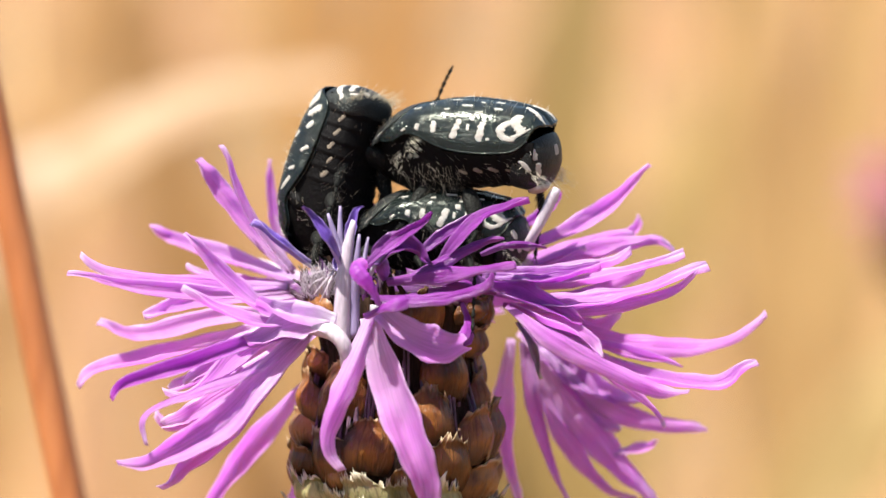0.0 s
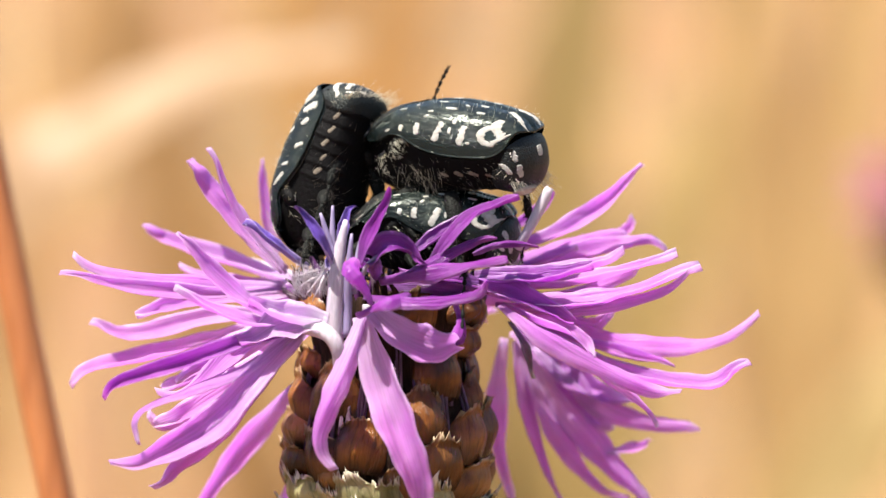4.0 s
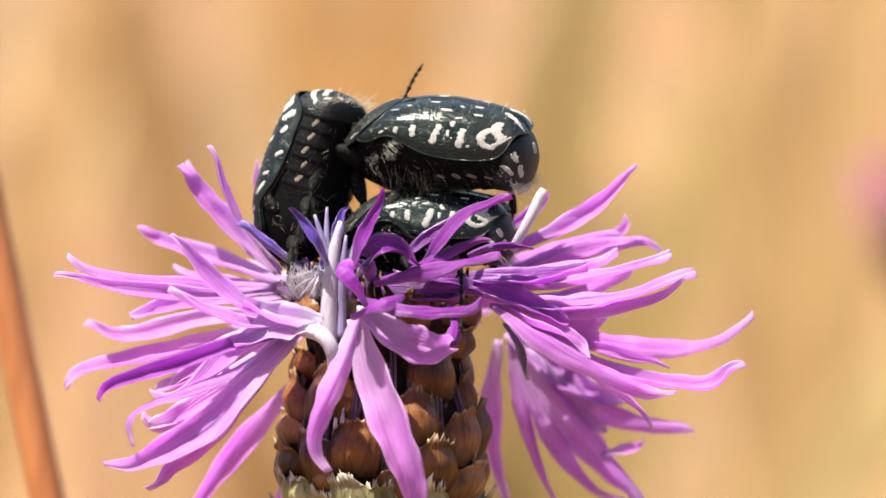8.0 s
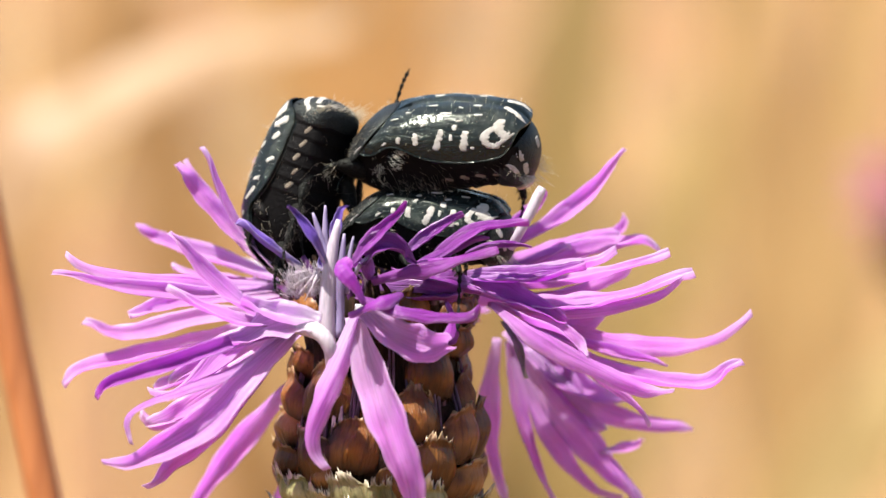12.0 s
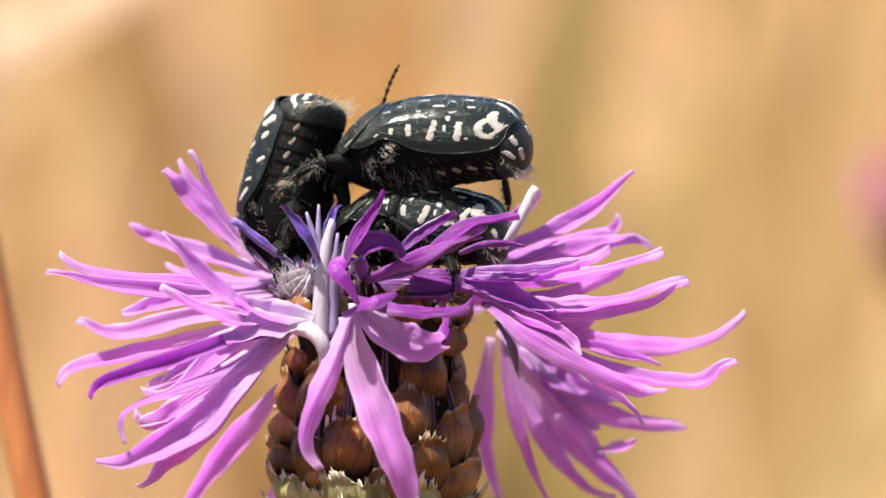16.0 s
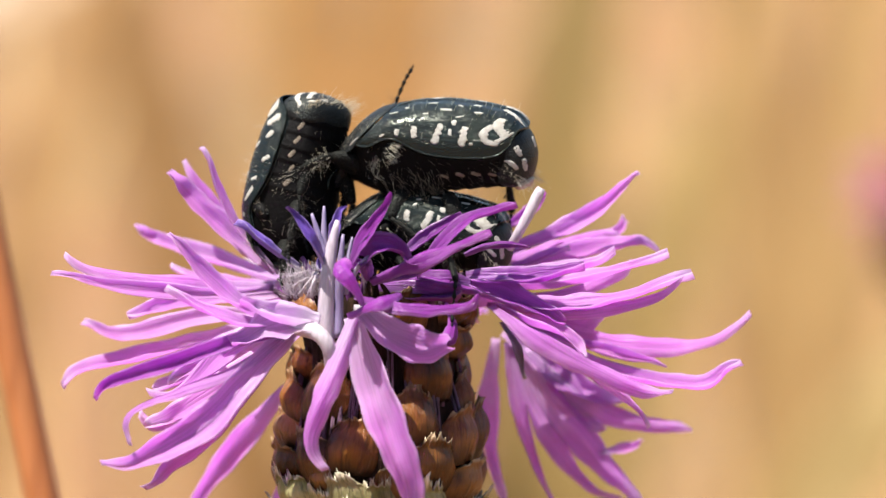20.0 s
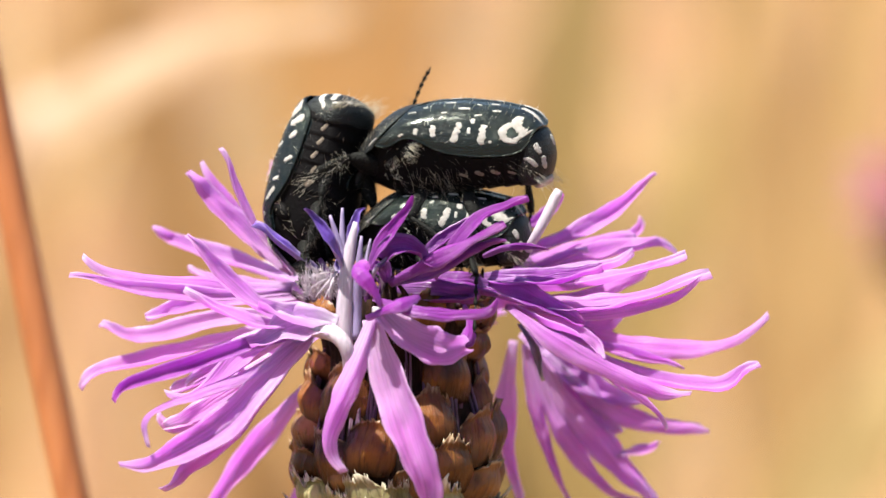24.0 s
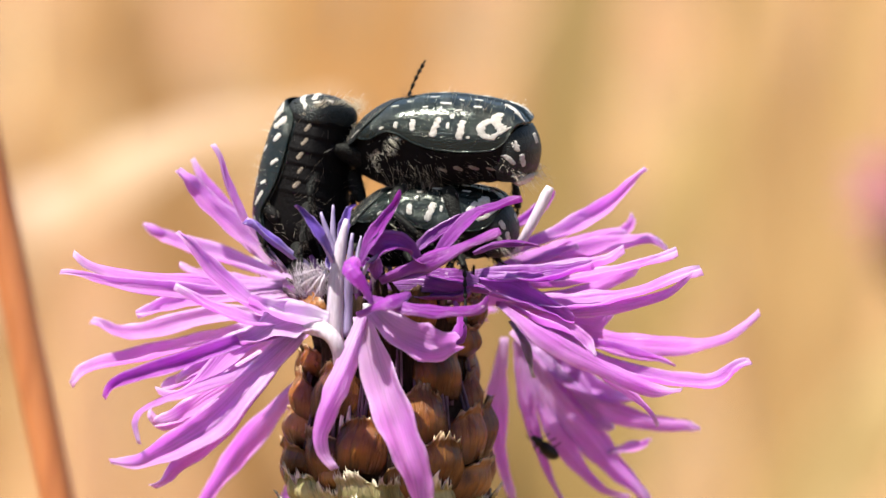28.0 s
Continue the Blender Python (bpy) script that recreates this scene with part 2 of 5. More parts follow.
def tube_data(points, radius, n=12, sides=8, taper=None, flat=1.0):
    path = spline(points, n)
    tans = tangents(path)
    verts, faces = [], []
    side = tans[0].orthogonal().normalized()
    for i, (p, t) in enumerate(zip(path, tans)):
        side = (side - t * side.dot(t)).normalized()
        up = t.cross(side)
        r = radius * (taper(i / n) if taper else 1)
        for j in range(sides):
            a = 2 * math.pi * j / sides
            verts.append(p + side * (r * math.cos(a)) + up * (r * flat * math.sin(a)))
    for i in range(n):
        for j in range(sides):
            k = (j + 1) % sides
            faces.append((i * sides + j, i * sides + k, (i + 1) * sides + k, (i + 1) * sides + j))
    faces.append(tuple(range(sides))[::-1])
    faces.append(tuple(n * sides + j for j in range(sides)))
    return verts, faces


def tube(name, points, radius, material, parent, label="", n=12, sides=8, taper=None):
    verts, faces = tube_data(points, radius, n, sides, taper)
    uvs = [(j / sides, i / n) for i in range(n + 1) for j in range(sides)]
    return mesh_part(name, verts, faces, material, parent, label, uvs=uvs)


def join_data(pieces):
    verts, faces = [], []
    for v, f in pieces:
        k = len(verts)
        verts += v
        faces += [tuple(i + k for i in face) for face in f]
    return verts, faces


def lerp_table(table):
    xs, ys = [a for a, b in table], [b for a, b in table]
    return lambda x: float(np.interp(x, xs, ys))


# ---- ground and far meadow ----
bm = bmesh.new()
bmesh.ops.create_grid(bm, x_segments=60, y_segments=60, size=150)
for v in bm.verts:
    v.co.z = noise.noise(v.co * 0.05) * 0.4 * min(1.0, v.co.length / 40)
me = bpy.data.meshes.new("ground")
bm.to_mesh(me)
bm.free()
me.materials.append(meadow_floor)
tagged(new("ground", me), "sunlit dry meadow floor of straw litter", "ground", kind="structure")


def grass_field():
    """Upright dry grass, in strips of a few bent segments each."""
    rng = random.Random(5)
    verts, faces = [], []
    for i in range(9000):
        far, turn = 1.0 + 8.0 * rng.random() ** 0.8, rng.uniform(-math.pi, math.pi)
        x, y = far * math.sin(turn), far * math.cos(turn)
        if -1.0 < y < 1.1 and abs(x) < 0.5:
            continue
        h = rng.uniform(0.12, 0.5) if rng.random() < 0.8 else rng.uniform(0.45, 0.75)
        w = rng.uniform(0.0012, 0.0035)
        lean, way = rng.gauss(0, 0.4), rng.uniform(-0.5, 0.5)
        ax = Vector((math.cos(way), math.sin(way), 0)) * w
        k = len(verts)
        for j in range(5):
            s = j / 4
            p = Vector((x + lean * h * s * s, y + 0.5 * h * s * s, h * s))
            half = ax * (1 - 0.85 * s)
            verts += [p - half, p + half, p + Vector((0, w * 0.4, 0))]
            if j:
                a = k + 3 * (j - 1)
                faces += [(a, a + 1, a + 4, a + 3), (a + 1, a + 2, a + 5, a + 4), (a + 2, a, a + 3, a + 5)]
    me = bpy.data.meshes.new("dry_grass")
    me.from_pydata(verts, [], faces)
    me.materials.append(grass_mat)
    tagged(new("dry_grass", me), "sunlit dry straw-coloured meadow grass", "grass", kind="stuff")


grass_field()

# ---- the flower head ----
AXIS = -2.52
flower = thing("knapweed_flower", BASE, "lilac brown knapweed flower head with spreading florets on a stem", "flower")
PROFILE = [(-2.25, 2.75), (-2.55, 4.19), (-3.57, 4.25), (-5.37, 3.89), (-7.16, 4.01), (-8.96, 4.55), (-10.76, 4.91), (-12.56, 4.79), (-14.36, 4.19), (-15.86, 2.75), (-16.91, 0.95), (-17.66, 0.53)]
core_radius = lerp_table(sorted(PROFILE))


def revolve(profile, sides=40, ribs=0.0):
    verts, faces = [], []
    for z, r in profile:
        for j in range(sides):
            a = 2 * math.pi * j / sides
            q = r * (1 + ribs * math.cos(a * 18))
            verts.append((AXIS + q * math.sin(a), -q * math.cos(a), z))
    for i in range(len(profile) - 1):
        for j in range(sides):
            k = (j + 1) % sides
            faces.append((i * sides + j, (i + 1) * sides + j, (i + 1) * sides + k, i * sides + k))
    faces.append(tuple(range(sides)))
    return verts, faces


core_fibre = plain_material("violet_fibre", (0.05, 0.025, 0.045), (0.16, 0.09, 0.13), 900, 0.6, 0.6, (3, 3, 0.12), spec=0.3)
mesh_part("involucre", *revolve(PROFILE, 72, 0.025), core_brown, flower, "dark ribbed cup under the florets")
STEM_FOOT = -446.0
tube("stem", [(AXIS, 0, -17.0), (AXIS + 0.4, 0.5, -60), (AXIS - 2, 30, -200), (AXIS - 3, 64, STEM_FOOT - 6)], 1.15, stem_green, flower, "ribbed green stem", 40, 12)


def bract(z, azimuth, width, height, material, jag=1.0):
    """One domed, ragged-tipped scale sitting on the cup."""
    rng = random.Random(int(azimuth * 10) + int(z * 100))
    nu, nv = 24, 12
    az = radians(azimuth)
    out = Vector((math.sin(az), -math.cos(az), 0))
    side = Vector((math.cos(az), math.sin(az), 0))
    r = core_radius(z) - 0.1
    slope = (core_radius(z + 0.6) - core_radius(z - 0.6)) / 1.2
    up = (Vector((0, 0, 1)) + out * slope).normalized()
    nrm = side.cross(up)
    if nrm.dot(out) < 0:
        nrm = -nrm
    centre = Vector((AXIS, 0, z)) + out * r
    lean = rng.uniform(-0.26, 0.26)
    rng_tilt = rng.uniform(-0.1, 0.35)
    tooth, spike = rng.uniform(-0.5, 0.5), rng.uniform(0.0, 0.7)
    rag = []
    for i in range(nu + 1):
        u = i / nu * 2 - 1
        rag.append(1.1 * noise.noise(Vector((u * 2.6, azimuth, z))) + 0.8 * noise.noise(Vector((u * 7.0, z, azimuth))) + rng.uniform(-0.28, 0.28) + spike * max(0.0, 1 - abs(u - tooth) / 0.28))
    grid, uvs = [], []
    for layer in (0, 1):
        for j in range(nv + 1):
            v = j / nv
            w = width * 0.5 * (0.5 + 0.5 * math.sin(math.pi * min(1, 0.12 + v * 0.72)) ** 0.5) * (1 - 0.22 * v ** 5)
            for i in range(nu + 1):
                u = i / nu * 2 - 1
                top = height * (0.5 - 0.16 * u * u + ((0.105 * (2.2 if material is bract_green else jag) * rag[i] if j == nv else 0.035 * rag[i] * (j == nv - 1))))
                h = -height * 0.5 + (top + height * 0.5) * v
                dome = (1 - u * u) * math.sin(math.pi * (0.1 + 0.72 * v)) * min(1.0, width * 0.34) + 0.18 - 0.25 * abs(u) ** 3
                dome += rng_tilt * v + 0.16 * width * max(0.0, v - 0.82) / 0.18 - 0.16 * width * (1 - u * u) * max(0.0, v - 0.45) + 0.13 * noise.noise(Vector((u * 2.1, v * 1.9, azimuth + z))) + 0.05 * noise.noise(Vector((u * 6, v * 3, azimuth + z))) + 0.02 * math.sin(u * 11 + lean * 30) * v
                p = centre + side * (u * w + lean * h) + up * h + nrm * (dome - layer * (0.13 if 0 < i < nu and j < nv else 0.04))
                grid.append(p)
                uvs.append((i / nu, v))
    n1 = (nu + 1) * (nv + 1)
    faces = []
    for j in range(nv):
        for i in range(nu):
            a = j * (nu + 1) + i
            b = a + nu + 1
            faces.append((a, a + 1, b + 1, b))
            faces.append((n1 + a, n1 + b, n1 + b + 1, n1 + a + 1))
    rim = list(range(nu + 1)) + [j * (nu + 1) + nu for j in range(1, nv + 1)] + [nv * (nu + 1) + i for i in range(nu - 1, -1, -1)] + [j * (nu + 1) for j in range(nv - 1, 0, -1)]
    for a, b in zip(rim, rim[1:] + rim[:1]):
        faces.append((a, n1 + a, n1 + b, b))
    # frayed papery fibres along the tip
    reach = {bract_brown: 0.06, bract_tan: 0.22}.get(material, 0.5)
    for i in range(2, nu - 2):
        if rng.random() < 0.55:
            a = nv * (nu + 1) + i
            tip = (grid[a] + grid[a + 1]) / 2 + up * reach * rng.uniform(0.3, 1.3) + side * rng.uniform(-0.12, 0.12) + nrm * rng.uniform(-0.05, 0.14)
            grid.append(tip)
            uvs.append((i / nu, 1.0))
            k = len(grid) - 1
            faces += [(a, a + 1, k), (n1 + a + 1, n1 + a, k), (a + 1, n1 + a + 1, k), (n1 + a, a, k)]
    return mesh_part("bract", grid, faces, material, flower, uvs=uvs)


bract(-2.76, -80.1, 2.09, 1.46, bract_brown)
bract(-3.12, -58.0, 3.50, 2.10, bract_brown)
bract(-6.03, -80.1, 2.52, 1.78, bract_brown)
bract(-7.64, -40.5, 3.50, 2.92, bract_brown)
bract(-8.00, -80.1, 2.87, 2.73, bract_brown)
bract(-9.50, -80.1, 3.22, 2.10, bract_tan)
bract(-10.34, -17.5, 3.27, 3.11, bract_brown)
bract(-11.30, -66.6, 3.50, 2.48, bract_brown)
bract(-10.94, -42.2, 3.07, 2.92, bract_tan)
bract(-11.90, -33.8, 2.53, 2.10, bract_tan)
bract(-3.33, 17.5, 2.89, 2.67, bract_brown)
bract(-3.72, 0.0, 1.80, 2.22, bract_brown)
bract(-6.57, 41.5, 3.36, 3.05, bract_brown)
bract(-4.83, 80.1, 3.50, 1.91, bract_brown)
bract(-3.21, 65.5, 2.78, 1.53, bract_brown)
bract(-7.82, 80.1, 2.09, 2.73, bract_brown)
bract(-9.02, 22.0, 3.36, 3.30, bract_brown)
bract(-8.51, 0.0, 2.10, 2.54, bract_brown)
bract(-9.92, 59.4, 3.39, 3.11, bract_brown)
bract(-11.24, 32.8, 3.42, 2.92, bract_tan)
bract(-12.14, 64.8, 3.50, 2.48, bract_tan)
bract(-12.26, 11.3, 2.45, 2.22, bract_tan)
bract(-12.62, -58.9, 3.50, 2.35, bract_green)
bract(-12.74, -19.9, 2.68, 2.22, bract_green)
bract(-12.92, 1.6, 2.40, 2.03, bract_green)
bract(-13.04, 29.5, 3.31, 2.03, bract_green)
bract(-13.46, -36.5, 3.36, 2.22, bract_green)
bract(-13.46, 63.2, 3.50, 2.22, bract_green)
bract(-13.76, 15.8, 2.80, 2.22, bract_green)
bract(-13.91, -10.6, 2.75, 2.22, bract_green)
bract(-13.91, -78.8, 3.50, 2.22, bract_green)
rng = random.Random(17)
for k in range(46):
    a, z0 = radians(rng.uniform(-80, 80)), rng.uniform(-11.5, -8.0)
    r0, r1 = core_radius(z0) + 0.05, core_radius(z0 + 3.6) + 0.12
    b = a + rng.uniform(-0.06, 0.06)
    tube("fibre", [(AXIS + r0 * math.sin(a), -r0 * math.cos(a), z0), (AXIS + (r0 + r1) / 2 * math.sin(b) * 1.03, -(r0 + r1) / 2 * math.cos(b) * 1.03, z0 + 1.9), (AXIS + r1 * math.sin(b), -r1 * math.cos(b), z0 + 3.7)], rng.uniform(0.08, 0.15), core_fibre, flower, "", 6, 6, lambda q: 1 - 0.5 * q)
# the far side of the cup, in staggered rows
for row, (z, count, w, h, kind) in enumerate(((-3.3, 7, 2.9, 2.6, bract_brown), (-6.6, 6, 3.0, 2.8, bract_brown), (-9.6, 7, 3.3, 3.1, bract_brown), (-11.6, 7, 3.2, 3.0, bract_tan), (-13.8, 7, 3.3, 2.6, bract_green))):
    for k in range(count):
        bract(z, 92 + (k + (row % 2) * 0.5) * 176 / count, w, h, kind)


def floret():
    ob = new("floret")
    ob.empty_display_size = 0.002
    ob.parent = flower
    return ob


LOBE_RNG = random.Random(11)


def lobe_data(points, width, roll, flat=False):
    """A strap-shaped petal lobe: folded along its middle, narrow at its foot, hooked and blunt at its tip."""
    rng = LOBE_RNG
    n, across = 28, 12
    path = spline(points, n)
    tans = tangents(path)
    size = (path[-1] - path[0]).length
    wave, phase, twist = rng.uniform(0.015, 0.05), rng.uniform(0, 6), rng.uniform(-46, 46)
    fold = rng.uniform(0.24, 0.56) * rng.choice((1, 1, -1))
    hook, hook_side = rng.uniform(-0.5, 0.5), rng.uniform(-0.35, 0.35)
    if flat:
        fold, hook, hook_side, wave = 0.04, 0.0, 0.0, 0.01
    verts, uvs, faces = [], [], []
    drop = (path[0].z - path[-1].z) / size
    facing = Vector((0, -1, 0.85 if flat or drop < 0.55 else 0.12)).normalized()
    for layer in (0, 1):
        for i, (p, t) in enumerate(zip(path, tans)):
            s = i / n
            axis = t.cross(facing)
            axis = axis.normalized() if axis.length > 0.05 else Vector((1, 0, 0))
            nrm = axis.cross(t).normalized()
            turn = Matrix.Rotation(radians(roll + twist * (s - 0.5) * 1.6), 3, t)
            axis, nrm = turn @ axis, turn @ nrm
            grow = min(1.0, 0.44 + 0.56 * (s / 0.42) ** 0.9) if s < 0.42 else 1.0
            close = 1.0 if s < 0.42 else max(0.20, 1 - 0.80 * ((s - 0.42) / 0.58) ** 1.35)
            half = width * 0.46 * grow * close * (1 + wave * 3.0 * math.sin(s * 11 + phase))
            curl = 1.0 + 1.5 * max(0.0, s - 0.75) / 0.25
            bend = max(0.0, s - 0.82) / 0.18
            p = p + nrm * (hook * width * bend ** 2) + axis * (hook_side * width * bend ** 2)
            for j in range(across + 1):
                u = j / across * 2 - 1
                edge = 1 + (0.055 + 0.32 * bend) * math.sin(s * 31 + phase * 2 + u * 3) * abs(u)
                ripple = noise.noise(Vector((p.x * 0.9, p.z * 0.9, u * 1.3 + phase)))
                lift = 0.0 if flat else 0.050 * half * math.cos(u * 9.4 + 1.2 * math.sin(s * 5 + phase)) + 0.030 * half * math.cos(u * 19 + phase)
                lift += half * (0.20 + 0.8 * bend) * ripple + fold * curl * half * 2.0 * (abs(u) ** 1.5 - 0.4) + wave * half * 1.6 * math.sin(s * 13 + phase + u * 2.5)
                thick = 0.13 * (1 - 0.7 * abs(u) ** 3) * (1.0 + 0.8 * max(0, s - 0.85) / 0.15)
                verts.append(p + axis * (u * half * edge) + nrm * (lift - layer * thick))
                uvs.append((j / across, s))
    w, k = across + 1, (n + 1) * (across + 1)
    for i in range(n):
        for j in range(across):
            a = i * w + j
            faces += [(a, a + 1, a + w + 1, a + w), (k + a, k + a + w, k + a + w + 1, k + a + 1)]
        a, b = i * w, i * w + across
        faces += [(a, a + w, k + a + w, k + a), (b, k + b, k + b + w, b + w)]
    for j in range(across):
        a, b = j, n * w + j
        faces += [(a, k + a, k + a + 1, a + 1), (b, b + 1, k + b + 1, k + b)]
    return verts, faces, uvs


def lobe(parent, points, width, roll, material):
    verts, faces, uvs = lobe_data(points, width, roll)
    return mesh_part("lobe", verts, faces, material, parent, uvs=uvs)


def hinged_lobe(parent, points, width, roll, material):
    """A lobe that swings about its foot: its origin lies there."""
    foot = Vector(points[0])
    ob = lobe(parent, [Vector(p) - foot for p in points], width, roll, material)
    ob.location = foot * MM
    return ob


down_lobes = []

# left top
fl = floret()
lobe(fl, [(-8.13, -1.00, -1.91), (-10.54, -2.00, -1.91), (-13.47, -3.00, -1.60), (-16.74, -3.00, -1.22), (-19.11, -3.00, -0.65)], 1.38, 10, petal)
lobe(fl, [(-8.13, -1.00, -2.12), (-11.40, -3.00, -2.34), (-14.91, -4.00, -2.10), (-17.57, -4.00, -1.66), (-19.58, -4.00, -0.98)], 0.94, -25, petal)
lobe(fl, [(-7.24, 3.00, -1.94), (-10.48, 5.00, -0.82), (-13.27, 6.00, 0.03), (-14.85, 7.00, 0.64), (-15.95, 7.00, 1.20)], 1.20, 0, petal)
lobe(fl, [(-7.66, 2.00, -1.78), (-9.20, 3.00, -1.94), (-11.66, 4.00, -1.49), (-13.84, 5.00, -1.19)], 0.94, 20, petal)

# left front
fl = floret()
tube("corolla_tube", [(-4.98, -7.00, -6.12), (-5.03, -7.50, -5.29), (-5.38, -7.50, -4.59), (-6.12, -7.00, -4.16), (-7.6, -5.60, -4.02)], 0.42, tube_white, fl, "", 16, 12, lambda q: (0.80 + 0.35 * q) * (1.0 if q < 0.8 else 1 - 2.4 * (q - 0.8)))
lobe(fl, [(-5.68, -7.20, -3.98), (-6.56, -6.90, -3.78), (-7.73, -6.90, -3.92), (-8.90, -7.00, -4.36), (-10.07, -7.00, -5.01)], 2.5, 0, petal_throat)
lobe(fl, [(-5.83, -7.00, -3.84), (-6.86, -6.80, -3.63), (-8.18, -6.70, -3.25), (-9.65, -6.60, -2.76)], 1.7, 20, petal_throat)
lobe(fl, [(-7.04, -5.00, -4.04), (-9.22, -6.00, -3.14), (-10.99, -6.00, -1.88), (-12.31, -6.00, -0.41), (-13.28, -6.00, 0.97)], 1.32, 12, petal)
lobe(fl, [(-6.96, -5.00, -4.10), (-9.49, -7.00, -3.78), (-11.53, -7.00, -3.04), (-13.53, -7.00, -1.96)], 1.13, 25, petal)
lobe(fl, [(-7.04, -5.00, -4.19), (-10.07, -7.00, -4.83), (-13.54, -8.00, -6.04), (-16.31, -8.00, -6.91), (-17.27, -8.00, -7.62)], 1.07, -20, petal_rose)
lobe(fl, [(-7.19, -5.00, -4.24), (-9.78, -7.00, -6.12), (-12.66, -8.00, -7.26), (-15.23, -8.00, -8.37), (-15.87, -8.00, -9.95)], 1.07, 30, petal)
lobe(fl, [(-7.04, -5.00, -4.24), (-9.19, -7.00, -6.56), (-11.50, -8.00, -9.07), (-14.41, -8.00, -10.71), (-16.57, -8.00, -11.58)], 1.95, 5, petal)
lobe(fl, [(-7.19, -5.00, -4.33), (-9.52, -6.00, -7.31), (-11.83, -7.00, -9.78), (-13.58, -7.00, -11.39), (-14.26, -7.00, -12.62)], 1.45, -15, petal)
lobe(fl, [(-7.07, -4.00, -4.17), (-9.85, -5.00, -4.98), (-12.20, -5.00, -7.04), (-14.27, -5.00, -8.08)], 1.57, 15, petal)

# left back
fl = floret()
lobe(fl, [(-6.65, -3.00, -4.27), (-8.99, -4.00, -5.89), (-11.36, -4.00, -7.66), (-13.13, -4.00, -8.70), (-14.36, -3.00, -9.23)], 1.89, 5, petal)
lobe(fl, [(-6.67, -2.00, -3.99), (-8.72, -3.00, -4.42), (-10.51, -3.00, -5.16), (-12.29, -3.00, -6.20), (-13.77, -3.00, -6.86)], 1.57, 0, petal)
lobe(fl, [(-7.91, 0.00, -2.37), (-10.31, 0.00, -2.52), (-12.75, 1.00, -2.68), (-14.56, 1.00, -3.13), (-15.91, 1.00, -3.58)], 1.38, -8, petal)
lobe(fl, [(-8.54, 1.00, -3.43), (-11.89, 2.00, -3.59), (-15.56, 3.00, -4.51), (-17.23, 3.00, -4.45), (-18.35, 3.00, -3.69)], 1.26, -10, petal)
lobe(fl, [(-8.57, 2.00, -3.74), (-12.19, 2.00, -4.86), (-15.86, 3.00, -5.78), (-18.29, 3.00, -6.27), (-19.74, 3.00, -7.05)], 1.32, 15, petal)
lobe(fl, [(-8.54, 1.00, -4.18), (-10.65, 1.00, -6.29), (-12.49, 2.00, -8.57), (-14.30, 2.00, -9.26), (-15.45, 2.00, -9.08)], 1.38, -30, petal)
lobe(fl, [(-6.80, 4.00, -6.65), (-8.66, 5.00, -8.66), (-10.67, 6.00, -11.13), (-12.24, 7.00, -13.31), (-13.31, 7.00, -15.31)], 1.45, 0, petal)
lobe(fl, [(-7.97, 2.00, -4.50), (-10.38, 2.00, -5.40), (-12.79, 2.00, -6.76), (-14.61, 2.00, -7.51)], 1.57, 20, petal)
lobe(fl, [(-6.70, 6.00, -10.98), (-7.33, 7.00, -12.55), (-8.12, 8.00, -14.13), (-8.74, 8.00, -15.97)], 1.38, 0, petal)

# left upper
fl = floret()
lobe(fl, [(-8.02, 4.00, -1.18), (-9.69, 4.00, 0.49), (-11.21, 4.00, 2.31), (-12.27, 4.00, 3.68), (-13.12, 4.00, 4.77)], 1.07, 8, petal)
wide_lobe = hinged_lobe(fl, [(-8.12, 2.00, -1.24), (-9.78, 2.00, 0.48), (-11.29, 2.00, 2.29), (-12.34, 2.00, 3.71), (-12.95, 2.00, 4.86)], 1.60, 8, petal)
sway_lobe = hinged_lobe(fl, [(-7.91, 0.00, -1.32), (-9.86, 0.00, 1.08), (-10.76, 0.00, 2.88), (-11.21, 0.00, 4.23), (-11.51, 0.00, 5.58)], 0.63, 30, petal)
lobe(fl, [(-6.69, -1.00, -1.02), (-8.16, -2.00, 0.03), (-9.05, -2.00, 0.77), (-9.95, -2.00, 1.58)], 0.76, 30, petal_violet)
lobe(fl, [(-8.61, 9.00, -0.90), (-9.14, 9.00, 1.27), (-9.39, 9.00, 3.12), (-9.51, 9.00, 4.91)], 0.76, 0, petal)
lobe(fl, [(-7.31, 6.00, -1.50), (-8.71, 7.00, -1.04), (-10.43, 8.00, -0.34)], 0.63, 0, petal_pale)

# right upper
fl = floret()
up_lobe = hinged_lobe(fl, [(3.21, 3.00, -0.42), (5.63, 3.00, 0.48), (8.05, 3.00, 1.70), (9.72, 3.00, 3.12), (10.87, 3.00, 4.69)], 1.20, 5, petal_shaded_foot)
lobe(fl, [(2.91, 3.00, -1.94), (5.93, 3.00, -0.88), (8.99, 4.00, 0.03), (10.81, 4.00, 0.39), (12.33, 4.00, 0.64)], 1.45, -15, petal_shaded_foot)
lobe(fl, [(8.13, 6.00, -0.12), (9.69, 7.00, 0.49), (10.46, 7.00, 1.10), (10.77, 7.00, 1.81)], 0.88, 0, petal_shaded_foot)
lobe(fl, [(2.88, 0.00, -1.77), (5.86, -1.00, -1.91), (8.25, -1.00, -1.46), (10.64, -1.00, -0.87), (12.79, -1.00, -0.27)], 1.13, -35, petal_shaded_foot)
lobe(fl, [(2.56, -2.00, -1.46), (5.22, -3.00, -1.31), (7.60, -3.00, -0.92), (9.97, -3.00, -0.42)], 1.20, -35, petal_shaded_foot)
